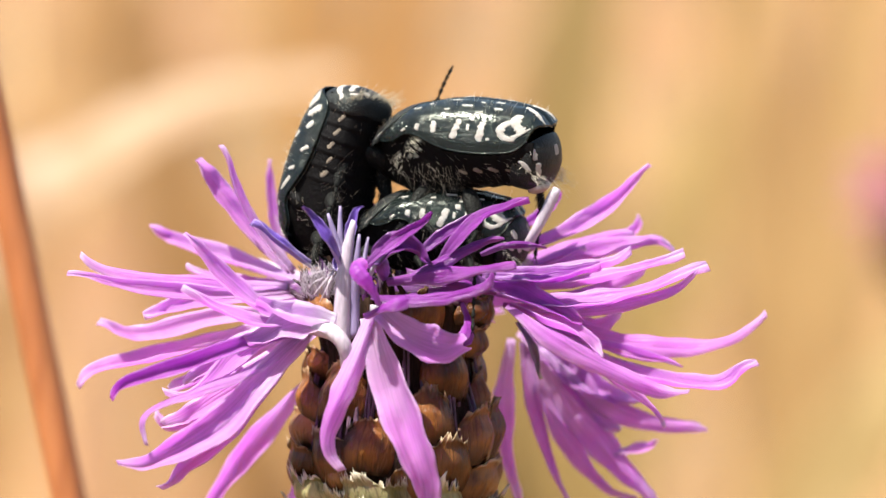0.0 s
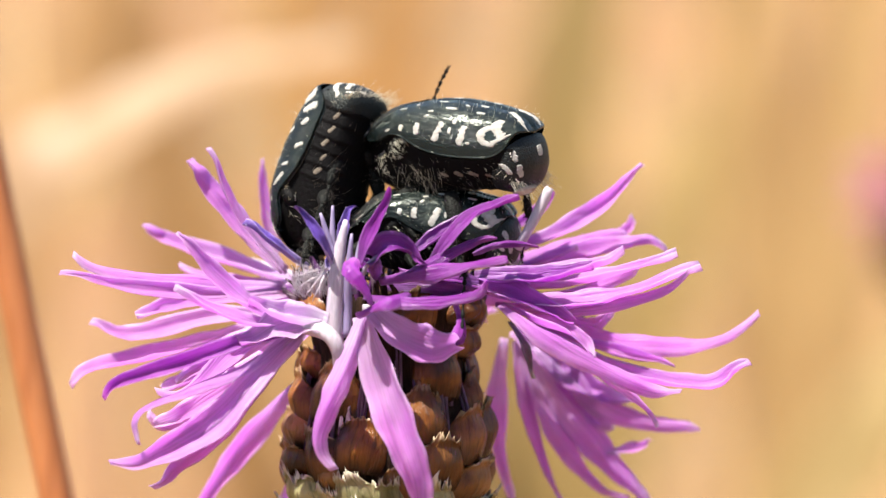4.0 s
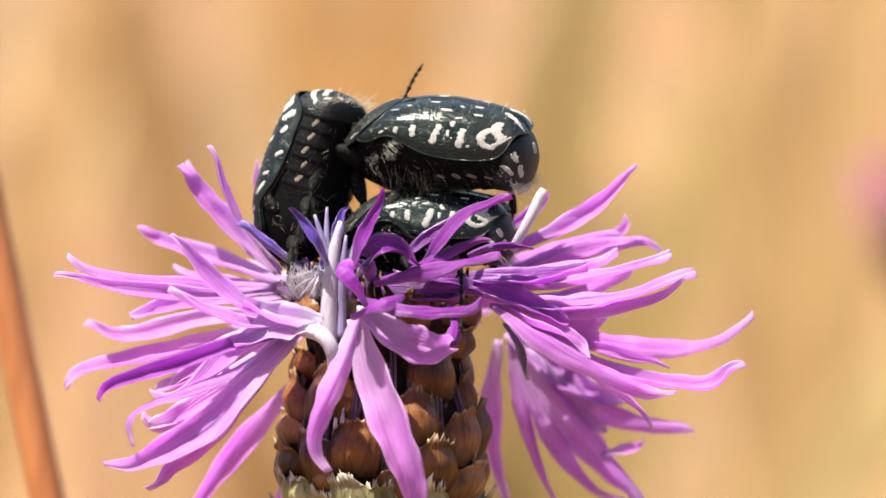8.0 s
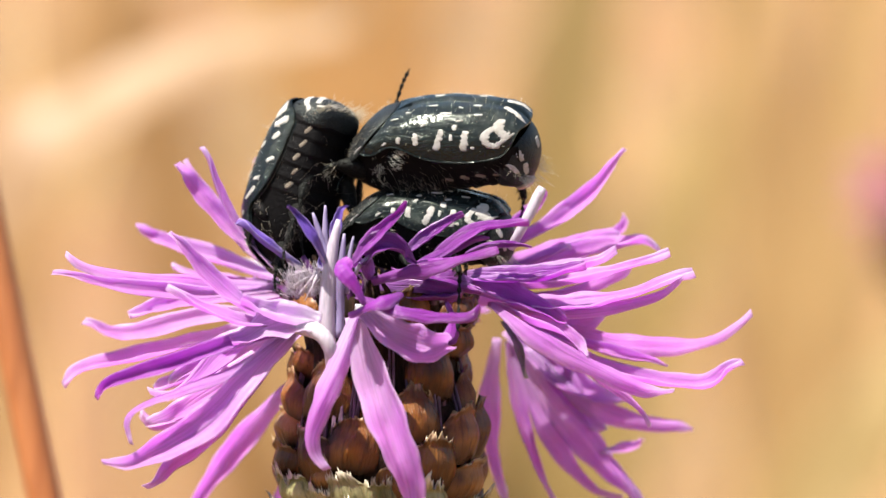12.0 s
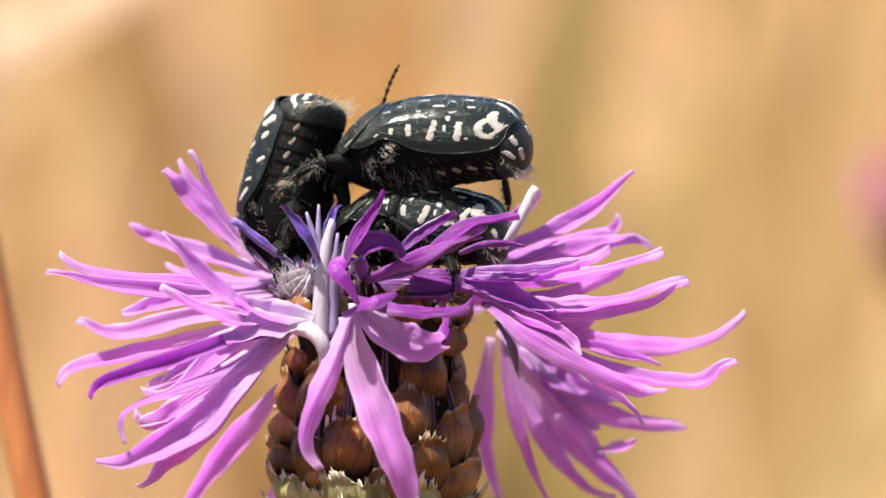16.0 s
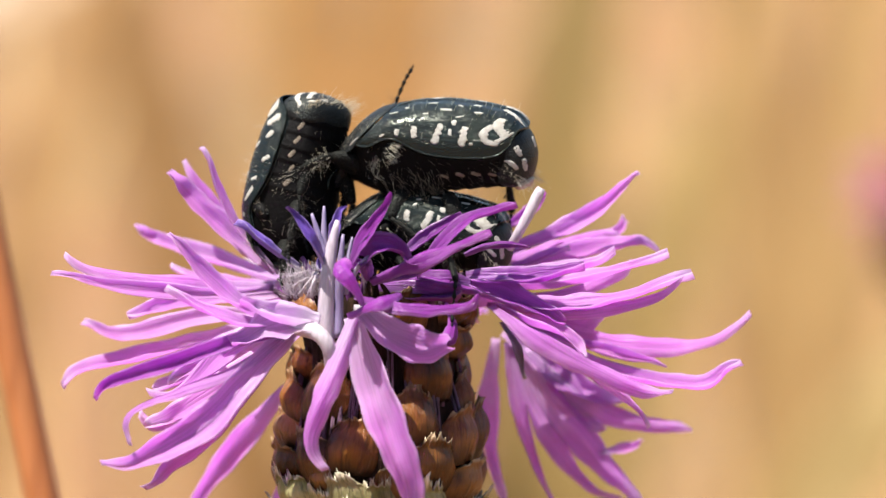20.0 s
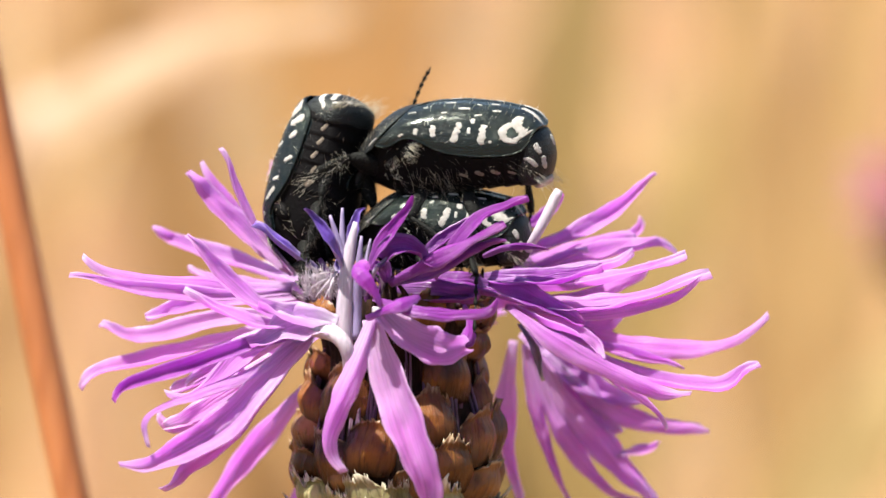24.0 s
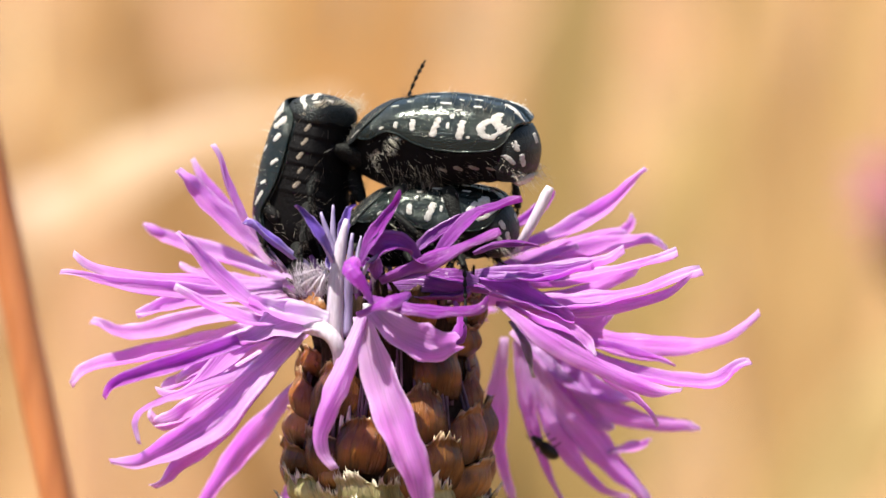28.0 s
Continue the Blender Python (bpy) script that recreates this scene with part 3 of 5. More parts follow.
lobe(fl, [(4.10, 2.00, -1.12), (5.61, 2.00, -0.63), (6.82, 2.00, -0.12), (7.60, 2.00, 0.15)], 0.63, 0, petal_shaded_foot)
lobe(fl, [(3.51, 3.00, 0.79), (5.04, 4.00, 1.70), (5.80, 4.00, 2.31), (6.44, 4.00, 2.98)], 0.82, 20, petal_rose)
tube("style", [(4.35, -2.00, 0.03), (4.82, -2.50, 0.86), (5.41, -2.50, 1.96), (6.01, -2.50, 3.21)], 0.30, tube_white, fl, "stout white style", 14, 10, lambda q: 0.8 + 0.3 * q if q < 0.9 else 1.07 - 3.5 * (q - 0.9))

# right mid
fl = floret()
lobe(fl, [(3.50, 2.00, -2.38), (6.52, 2.00, -2.53), (8.93, 2.00, -1.78), (11.04, 2.00, -0.88)], 1.38, -10, petal_shaded_foot)
lobe(fl, [(3.22, 4.00, -1.18), (5.97, 5.00, -0.27), (8.41, 5.00, 0.64), (10.24, 5.00, 1.10)], 1.26, 12, petal_shaded_foot)
down_lobes.append(hinged_lobe(fl, [(2.55, -3.00, -2.20), (5.21, -4.00, -2.78), (8.16, -4.00, -2.63), (11.12, -4.00, -1.89), (13.78, -4.00, -0.62)], 1.57, -25, petal_shaded_foot))
down_lobes.append(hinged_lobe(fl, [(3.15, -3.00, -2.94), (6.39, -4.00, -3.22), (9.35, -4.00, -2.93), (12.01, -4.00, -2.19), (13.43, -4.00, -1.09)], 0.82, 35, petal_shaded_foot))
lobe(fl, [(4.42, 3.00, -3.15), (6.54, 3.00, -3.60), (8.36, 3.00, -4.06), (9.57, 3.00, -3.15)], 1.51, 0, petal_shaded_foot)
lobe(fl, [(5.03, 3.00, -3.60), (8.33, 2.00, -4.50), (11.04, 2.00, -4.95), (14.36, 2.00, -4.95), (17.44, 2.00, -3.98)], 1.70, -10, petal_shaded_foot)
lobe(fl, [(5.29, 1.00, -4.18), (8.30, 1.00, -5.08), (10.71, 1.00, -5.68), (12.81, 1.00, -6.08)], 0.82, 20, petal_shaded_foot)
lobe(fl, [(5.29, 1.00, -4.33), (8.57, 0.00, -5.97), (11.87, 0.00, -6.92), (14.57, 0.00, -7.16), (15.77, 0.00, -6.41), (16.58, 0.00, -5.85)], 1.26, -20, petal_shaded_foot)

# right front
fl = floret()
lobe(fl, [(3.42, -5.00, -2.92), (5.46, -6.00, -4.38), (8.11, -6.00, -5.85), (10.46, -6.00, -7.02), (12.60, -6.00, -7.84)], 1.51, 0, petal_shaded_foot)
lobe(fl, [(3.58, -4.00, -2.93), (5.48, -5.00, -3.66), (7.25, -5.00, -4.39), (8.43, -5.00, -5.57)], 1.38, -30, petal_shaded_foot)
lobe(fl, [(6.96, -5.00, -5.42), (9.02, -5.00, -6.90), (10.79, -5.00, -8.22), (11.61, -5.00, -9.31)], 0.57, 35, petal_shaded_foot)

# right low
fl = floret()
lobe(fl, [(4.34, 8.00, -5.05), (4.74, 8.00, -7.66), (5.57, 8.00, -10.74), (6.74, 8.00, -13.88)], 0.90, 0, petal)
lobe(fl, [(4.65, 8.00, -5.36), (5.57, 8.00, -8.28), (6.96, 8.00, -10.74), (8.49, 8.00, -12.59), (10.34, 8.00, -13.88)], 1.20, 5, petal)
lobe(fl, [(5.11, 8.00, -5.51), (6.65, 8.00, -8.28), (8.49, 8.00, -10.43), (10.03, 8.00, -12.28), (11.94, 8.00, -13.88)], 2.00, 0, petal)
lobe(fl, [(5.42, 8.00, -5.36), (8.19, 8.00, -7.97), (10.65, 8.00, -9.14), (12.80, 8.00, -9.57), (14.40, 8.00, -9.57)], 1.40, 10, petal)
lobe(fl, [(9.26, 8.00, -11.11), (10.34, 8.00, -10.96), (11.26, 8.00, -10.74), (11.51, 8.00, -10.31)], 0.75, 0, petal)
lobe(fl, [(3.72, 8.00, -4.89), (3.35, 8.00, -7.97), (3.51, 8.00, -11.05), (4.34, 8.00, -13.88)], 1.30, -10, petal)
lobe(fl, [(4.19, 8.00, -4.43), (6.34, 8.00, -6.12), (8.49, 8.00, -7.66), (10.80, 8.00, -8.65)], 2.00, 15, petal)
lobe(fl, [(4.49, 8.00, -4.59), (6.65, 8.00, -6.74), (8.19, 8.00, -8.59), (9.26, 8.00, -10.13)], 1.80, -20, petal)
lobe(fl, [(3.94, 1.00, -3.88), (4.68, 0.00, -5.07), (4.98, 0.00, -5.97), (5.13, 0.00, -6.92)], 0.50, 0, stigma_grey)

# front
fl = floret()
tube("corolla_tube", [(-4.01, -5.00, -5.87), (-3.79, -6.00, -4.38), (-3.58, -6.00, -3.50), (-3.53, -6.00, -2.91)], 0.27, tube_white, fl)
lobe(fl, [(-3.69, -7.00, -3.48), (-4.55, -8.00, -5.81), (-5.47, -9.00, -7.82), (-6.11, -9.00, -9.80), (-5.64, -9.00, -11.54)], 1.45, 15, petal)
lobe(fl, [(-3.78, -7.00, -3.48), (-2.74, -8.00, -6.97), (-1.72, -9.00, -9.86), (-0.99, -9.00, -11.89), (-0.55, -8.00, -14.27)], 2.39, 0, petal)
lobe(fl, [(-3.40, -7.00, -3.04), (-2.01, -8.00, -4.29), (-0.41, -8.00, -5.05), (0.61, -8.00, -4.99), (1.58, -7.00, -4.60)], 2.20, 25, petal)
lobe(fl, [(0.47, -7.00, -4.95), (1.20, -7.00, -4.65), (1.41, -6.00, -3.94), (1.21, -5.00, -3.07)], 0.94, 40, petal_inner_shaded)
droop_lobe = hinged_lobe(fl, [(-3.63, -7.00, -2.46), (-1.57, -9.00, -2.53), (0.47, -9.00, -2.30), (1.92, -9.00, -1.95), (2.68, -9.00, -1.37)], 1.07, -15, petal_inner_shaded)
lobe(fl, [(-1.43, -8.00, -2.30), (-2.15, -9.00, -2.59), (-3.02, -9.00, -2.88), (-3.91, -8.00, -3.47)], 1.26, 20, petal_inner_shaded)
tube("lobe", [(-3.33, -7.50, -2.84), (-3.61, -8.40, -2.21), (-3.90, -9.00, -1.77), (-4.18, -9.20, -1.42), (-4.42, -8.80, -1.08), (-4.17, -8.00, -0.76)], 0.42, petal_rose, fl, "lobe rolled up into a scroll", 44, 14, lambda q: (0.35 + 0.65 * math.sin(math.pi * min(1.0, q * 0.72)) ** 1.5) * (1 + 0.07 * math.sin(q * 60)))

# center
fl = floret()
tilt_lobe = hinged_lobe(fl, [(-3.92, -7.00, -0.85), (-3.04, -7.00, 0.03), (-1.87, -7.00, 0.85), (-0.47, -7.00, 1.73)], 0.91, 10, petal_inner_shaded)
arch_lobe = hinged_lobe(fl, [(-0.56, -5.00, -1.44), (0.47, -6.00, 0.18), (1.94, -6.00, 1.65), (3.26, -6.00, 2.23), (4.44, -6.00, 2.67)], 0.95, -10, petal_inner_shaded)
lobe(fl, [(-2.77, -5.00, -1.74), (-1.00, -6.00, -1.15), (1.35, -6.00, 0.03), (3.11, -6.00, 0.76)], 0.80, 15, petal_deep_shaded)
lobe(fl, [(1.95, -5.00, -0.27), (3.12, -5.00, 0.18), (4.30, -5.00, 0.27), (5.42, -5.00, 0.12)], 0.48, 20, petal_deep_shaded)
rise_lobe = hinged_lobe(fl, [(-2.94, -5.50, -1.68), (-1.29, -6.00, -1.41), (0.47, -6.30, -1.14), (2.17, -6.30, -0.97), (3.76, -6.00, -0.76)], 1.1, -10, petal_inner_shaded)
lobe(fl, [(-3.12, -5.00, -1.50), (-3.30, -6.50, -0.56), (-2.83, -7.00, 0.10), (-2.05, -6.80, 0.24), (-1.32, -6.40, -0.06), (-1.12, -6.00, -0.80)], 1.35, 10, petal_deep_shaded)
lobe(fl, [(-1.24, -4.50, -0.27), (-0.35, -4.50, 0.41), (0.71, -4.50, 1.15), (1.83, -4.50, 1.86)], 0.85, 0, petal_deep_shaded)
lobe(fl, [(-5.26, -6.00, -0.85), (-5.83, -7.00, 0.32), (-6.50, -7.00, 1.35), (-7.20, -7.00, 2.25)], 0.69, 0, petal_violet)
lobe(fl, [(-5.05, -6.00, 0.03), (-4.82, -6.00, 0.91), (-4.64, -6.00, 1.65), (-4.41, -6.00, 2.32)], 0.69, 0, petal_violet)

# lobes added to fill the shaded gap between disc and petals, mostly dark
lobe(fl, [(-2.48, -4.00, -1.89), (-0.71, -5.00, -1.74), (1.06, -5.00, -1.89), (2.60, -4.50, -2.24)], 1.20, 15, petal_deep_shaded)
lobe(fl, [(-2.04, -4.00, -2.45), (-0.12, -5.00, -2.39), (1.71, -4.80, -2.63)], 1.20, -10, petal_deep_shaded)
lobe(fl, [(2.31, -4.00, -1.69), (1.06, -4.60, -1.33), (-0.47, -4.60, -1.21), (-1.89, -4.00, -1.39)], 1.20, 20, petal_deep_shaded)
lobe(fl, [(-2.78, -4.00, -1.15), (-3.66, -4.50, -0.86), (-4.25, -4.50, -0.27)], 0.90, 0, petal_deep_shaded)
lobe(fl, [(-4.27, -3.60, -1.75), (-5.15, -3.60, -1.21), (-5.90, -3.40, -0.86)], 1.00, 10, petal_violet)
lobe(fl, [(1.96, -3.40, -1.69), (3.57, -4.60, -2.10), (5.19, -4.80, -2.77), (7.26, -4.60, -3.87)], 1.70, 0, petal_rose)
lobe(fl, [(1.96, -3.40, -1.45), (3.87, -4.40, -1.51), (5.93, -4.60, -1.39), (8.21, -4.40, -0.86)], 1.50, -15, petal_rose)

# florets on the far side, spreading back from the rim
rng = random.Random(21)
for k in range(5):
    fl = floret()
    a0 = radians(-44 + k * 22 + rng.uniform(-5, 5))
    for j in range(3):
        a = a0 + radians(rng.uniform(-9, 9))
        way = Vector((math.sin(a), math.cos(a), 0))
        r0, z0 = 4.3, -2.2 + rng.uniform(-0.6, 0.6)
        reach, rise = rng.uniform(5, 9), rng.uniform(-3.0, 0.8)
        c = Vector((AXIS, 0, 0))
        lobe(fl, [c + way * r0 + Vector((0, 0, z0)), c + way * (r0 + reach * 0.4) + Vector((0, 0, z0 + rise * 0.2)), c + way * (r0 + reach * 0.75) + Vector((0, 0, z0 + rise * 0.7)), c + way * (r0 + reach) + Vector((rng.uniform(-1, 1), 0, z0 + rise * 1.1))], rng.uniform(1.0, 1.5), rng.uniform(-30, 30) + 60, petal)

# the white tubes and styles in the middle of the head
mid = floret()
tube("style", [(-5.23, -6.00, -4.96), (-5.23, -6.00, -2.91), (-5.05, -6.00, -0.56), (-4.64, -6.00, 1.50)], 0.46, tube_white, mid, "", 14, 10, lambda s: 1 - 0.72 * s ** 3)
tube("style", [(-4.64, -6.00, -4.67), (-4.58, -6.00, -2.91), (-4.52, -6.30, -1.14), (-4.34, -6.50, 0.76)], 0.26, anther_white, mid, "", 14, 10, lambda s: 1 - 0.72 * s ** 3)
tube("style", [(-5.06, -5.50, -3.50), (-5.23, -6.00, -1.15), (-5.52, -6.00, 0.32), (-5.99, -6.00, 1.85)], 0.24, anther_white, mid, "", 14, 8, lambda s: 1 - 0.72 * s ** 3)
tube("style", [(-5.06, -5.30, -3.50), (-5.24, -5.60, -0.85), (-5.35, -5.60, 0.62), (-5.35, -5.60, 2.24)], 0.22, anther_white, mid, "", 14, 8, lambda s: 1 - 0.72 * s ** 3)
tube("style", [(-4.23, -5.70, -2.32), (-4.17, -6.30, -1.14), (-4.05, -6.30, -0.26), (-3.87, -6.30, 0.62)], 0.16, anther_white, mid, "", 14, 8, lambda s: 1 - 0.72 * s ** 3)
tube("style", [(-3.94, -5.70, -1.73), (-3.52, -6.30, -0.85), (-2.76, -6.60, -0.26), (-2.02, -6.60, 0.03)], 0.13, anther_white, mid, "", 14, 8, lambda s: 1 - 0.72 * s ** 3)
rng = random.Random(4)
for tip in ((-7.1, -2.05), (-6.75, -2.45), (-6.4, -2.75), (-6.05, -2.55), (-7.3, -1.5), (-6.0, -2.1)):
    p = Vector((-5.65 + rng.uniform(-0.15, 0.15), -6.0, -1.1 + rng.uniform(-0.3, 0.1)))
    q = Vector((tip[0], -6.3, tip[1]))
    tube("filament", [p, p.lerp(q, 0.5) + Vector((rng.uniform(-0.1, 0.1), -0.2, 0.12)), q], rng.uniform(0.035, 0.06), tube_white, mid, "", 8, 6, lambda s: 1 - 0.5 * s)
# pale silky bristles packed between the florets
fluff = []
for k in range(420):
    p = Vector((rng.uniform(-7.4, -5.5), rng.uniform(-5.2, -4.0), rng.uniform(-2.6, -1.5)))
    q = p + Vector((rng.uniform(-0.6, 0.35), rng.uniform(-0.5, 0.1), rng.uniform(0.2, 1.0)))
    fluff.append(tube_data([p, (p + q) / 2 + Vector((rng.uniform(-0.1, 0.1), 0, 0)), q], 0.016, 3, 3, lambda s: 1 - 0.7 * s))
mesh_part("silky_bristles", *join_data(fluff), tube_white, mid, "pale silky bristles")
# short disc florets covering the top of the head
rng = random.Random(8)
for k in range(130):
    a, r = k * 2.39996, 5.0 * math.sqrt((k + 0.5) / 130)
    p = Vector((AXIS + r * math.sin(a), -r * math.cos(a), -2.95))
    lean = Vector((math.sin(a), -math.cos(a), 0)) * (0.12 * r)
    tall = rng.uniform(0.8, 1.5) * (1 + 0.5 * max(0.0, -math.cos(a)))
    tube("disc_floret", [p, p + Vector((0, 0, tall * 0.5)) + lean * 0.4, p + Vector((rng.uniform(-0.9, 0.9), rng.uniform(-0.3, 0.3), tall * 1.25)) + lean], rng.uniform(0.14, 0.26), rng.choice((disc_purple, core_brown, core_brown, core_fibre)), mid, "", 6, 6, lambda q: 1 - 0.75 * q * q)

for k in range(34):
    p = Vector((rng.uniform(-6.4, -4.6), rng.uniform(-2.0, 2.5), rng.uniform(-3.0, -2.2)))
    q = p + Vector((rng.uniform(-0.8, 0.8), rng.uniform(-0.3, 0.6), rng.uniform(0.9, 2.3)))
    tube("disc_floret", [p, (p + q) / 2 + Vector((rng.uniform(-0.3, 0.3), 0, 0)), q], rng.uniform(0.16, 0.30), rng.choice((core_brown, core_fibre, core_fibre, disc_purple)), mid, "", 6, 6, lambda u: 1 - 0.6 * u * u)

# ---- beetles ----
# Own axes: x to the head, y to the beetle's left, z to its back.
shell_w = lerp_table(((-5.05, 1.55), (-4.7, 1.95), (-4.3, 2.25), (-3.6, 2.5), (-2.6, 2.72), (-1.0, 2.85), (0.5, 2.88), (1.6, 2.82), (2.4, 2.74), (3.2, 2.66), (4.0, 2.45), (4.5, 2.2)))
shell_top = lerp_table(((-5.05, 1.6), (-4.85, 1.98), (-4.5, 2.32), (-3.9, 2.58), (-2.4, 2.82), (-0.5, 2.93), (1.0, 2.80), (2.4, 2.46), (3.5, 1.95), (4.4, 1.35)))
shell_edge = lerp_table(((-5.05, 1.45), (-4.5, 1.15), (-4.25, 0.80), (-4.0, 0.50), (-3.6, 0.26), (-3.0, 0.16), (-1.7, 0.08), (-0.6, 0.14), (0.2, 0.26), (0.9, 0.50), (1.4, 0.74), (1.9, 0.98), (2.4, 1.02), (2.8, 0.84), (3.2, 0.56), (3.7, 0.42), (4.4, 0.55)))
belly_w = lerp_table(((-5.2, 1.6), (-4.6, 2.15), (-2, 2.66), (0.5, 2.62), (3.0, 2.4), (4.5, 1.7), (5.2, 0.8)))
belly_d = lerp_table(((-5.2, 1.1), (-4.6, 1.5), (-2.4, 1.75), (-0.9, 1.95), (0.4, 2.25), (1.6, 2.5), (2.6, 2.45), (3.6, 2.0), (4.5, 1.5), (5.2, 0.8)))
sag = lerp_table(((-6, 0), (3.0, 0.0), (5.2, -0.35)))


def smooth_of(fn, x, r=0.35):
    return (fn(x - r) + 2 * fn(x) + fn(x + r)) / 4


def shell_front(deg):
    """Where the wing case meets the neck shield: further back towards the middle line."""
    return 4.42 - 1.95 * math.sin(radians(deg)) ** 1.1


def shell_rear(deg):
    """The rounded end of the wing case."""
    return -4.30 - 0.72 * math.sin(radians(deg)) ** 0.7


def on_shell(x, deg, side=1, lift=0.0):
    """A point of the wing cases: deg runs from the side edge (0) to the middle line (90)."""
    a = radians(deg)
    w, top, low = smooth_of(shell_w, x, 0.2) + lift, smooth_of(shell_top, x, 0.16) + lift, smooth_of(shell_edge, x, 0.16)
    c, q = max(math.cos(a), 0.0), max(math.sin(a), 0.0)
    rib = 0.030 * (math.exp(-((deg - 62) / 4.5) ** 2) + 0.8 * math.exp(-((deg - 76) / 3.5) ** 2)) - 0.018 * math.exp(-((deg - 69) / 3.0) ** 2)
    rib -= 0.035 * math.exp(-((deg - 5) / 2.6) ** 2) - 0.02 * math.exp(-(deg / 2.2) ** 2)
    swell = 0.07 * math.exp(-((x - 3.4) / 0.6) ** 2 - ((deg - 24) / 16) ** 2) + 0.05 * math.exp(-((x + 4.0) / 0.35) ** 2 - ((deg - 52) / 14) ** 2)
    fade = min(1.0, max(0.0, (x + 4.6) / 0.8))
    return Vector((x, side * (w * c ** 0.70 + swell), low + (top - low) * q ** 0.84 + rib * fade + swell * 0.5 - (0.09 if deg > 87 else 0)))


def on_neck(v, deg, side=1, lift=0.0):
    """The neck shield bends down: v runs from its hind margin (0) to its front (1)."""
    a = radians(deg)
    c, q = max(math.cos(a), 0.0), max(math.sin(a), 0.0)
    top_x = 2.35 + 2.95 * v ** 0.95
    top_z = 2.50 - 0.25 * v - 2.05 * v ** 1.9
    edge_x, edge_z = 4.30 + 1.00 * v, 0.36 - 1.10 * v + 0.15 * math.sin(math.pi * v)
    w = 2.40 - 0.30 * v - 1.05 * v ** 2.4 + lift
    rim = 0.04 * math.exp(-((deg - 3) / 3) ** 2)
    return Vector((edge_x + (top_x - edge_x) * q ** 1.15 + lift * 0.5, side * (w * c ** 0.72 + rim), edge_z + (top_z - edge_z) * q ** 0.86 + lift))


TAIL = Vector((-3.75, 0, 0.1))


def on_tail(across, down, side=1, lift=0.0):
    """A point of the tail plate: degrees from its middle to the side, and downwards."""
    a, b = radians(min(89.0, max(0.0, across))), radians(down)
    r = Vector((1.80 + lift, 2.30 + lift, 1.75 + lift))
    low = -r.z * math.cos(a) ** 0.6 * math.sin(b)
    return TAIL + Vector((-r.x * math.cos(a) ** 0.7 * max(0.0, math.cos(b)) ** 0.42 + (0.16 * max(0.0, low)), side * r.y * math.copysign(abs(math.sin(a)) ** 0.85, math.sin(a)), low))


def on_belly(x, deg, side=1, lift=0.0):
    """A point of the flank and belly: deg 0 at the side edge, 90 underneath; each plate overlaps the next."""
    q = radians(deg)
    plate = 0.085 * ((x * 1.15 + 0.3) % 1.0) ** 1.5 if x < 0.9 else 0.0
    pit = 0.05 * math.exp(-((deg - 34) / 7) ** 2) if x < 0.9 else 0.0
    w, d = smooth_of(belly_w, x) + lift + plate - pit, smooth_of(belly_d, x) + lift + plate
    return Vector((x, side * w * math.copysign(abs(math.cos(q)) ** 0.6, math.cos(q)), sag(x) + 0.30 - (d + 0.30) * math.copysign(abs(math.sin(q)) ** 0.9, math.sin(q))))


def surface_data(fn, us, vs):
    verts = [fn(u, v) for u in us for v in vs]
    m = len(vs)
    faces = [(i * m + j, i * m + j + 1, (i + 1) * m + j + 1, (i + 1) * m + j) for i in range(len(us) - 1) for j in range(m - 1)]
    return verts, faces


def steps(a, b, n):
    return [a + (b - a) * i / n for i in range(n + 1)]


def stroke_data(fn, points, half, per, side, rng, uneven=0.30):
    """A patch of scales painted along a line on a surface, with a ragged edge. per: surface units of the second coordinate to a millimetre."""
    line = [Vector((p[0], p[1] / per, 0)) for p in (points if len(points) > 1 else (points[0], (points[0][0] + 0.02, points[0][1])))]
    n, cols = 6 * len(line), 6
    path = spline(line, n)
    way = tangents(path)
    path = [path[0] - way[0] * half * q for q in (0.98, 0.8, 0.45)] + path + [path[-1] + way[-1] * half * q for q in (0.45, 0.8, 0.98)]
    way = [way[0]] * 3 + way + [way[-1]] * 3
    cap = [0.25, 0.62, 0.9] + [1.0] * (n + 1) + [0.9, 0.62, 0.25]
    rows, seed = len(path), rng.uniform(0, 50)
    verts = []
    for i in range(rows):
        normal = Vector((-way[i].y, way[i].x, 0))
        for j in range(cols + 1):
            u = j / cols * 2 - 1
            ragged = 1 + uneven * 1.6 * noise.noise(Vector((i * 0.45, u * 0.8 + 3, seed))) + rng.uniform(-uneven, uneven) * 0.35
            p = path[i] + normal * (u * half * cap[i] * ragged)
            border = abs(u) > 0.99 or i in (0, rows - 1)
            verts.append(fn(p.x, p.y * per, side, -0.03 if border else 0.020 + 0.006 * (1 - u * u)))
    m = cols + 1
    faces = [(i * m + j, i * m + j + 1, (i + 1) * m + j + 1, (i + 1) * m + j) for i in range(rows - 1) for j in range(cols)]
    return verts, faces


def hair_data(rng, root, way, length, thick=0.016, bent=0.42):
    way = way.normalized()
    bend = Vector((rng.uniform(-1, 1), rng.uniform(-1, 1), rng.uniform(-1, 1))) * length * bent
    return tube_data([root, root + way * length * 0.5 + bend * 0.3, root + way * length + bend], thick, 3, 3, lambda s: 1 - 0.8 * s)


def limb(name, points, radii, parent, material, n=10, sides=12):
    table = lerp_table([(i / (len(radii) - 1), r) for i, r in enumerate(radii)])
    verts, faces = tube_data(points, 1.0, n, sides, table, 0.72)
    return mesh_part(name, verts, faces, material, parent)


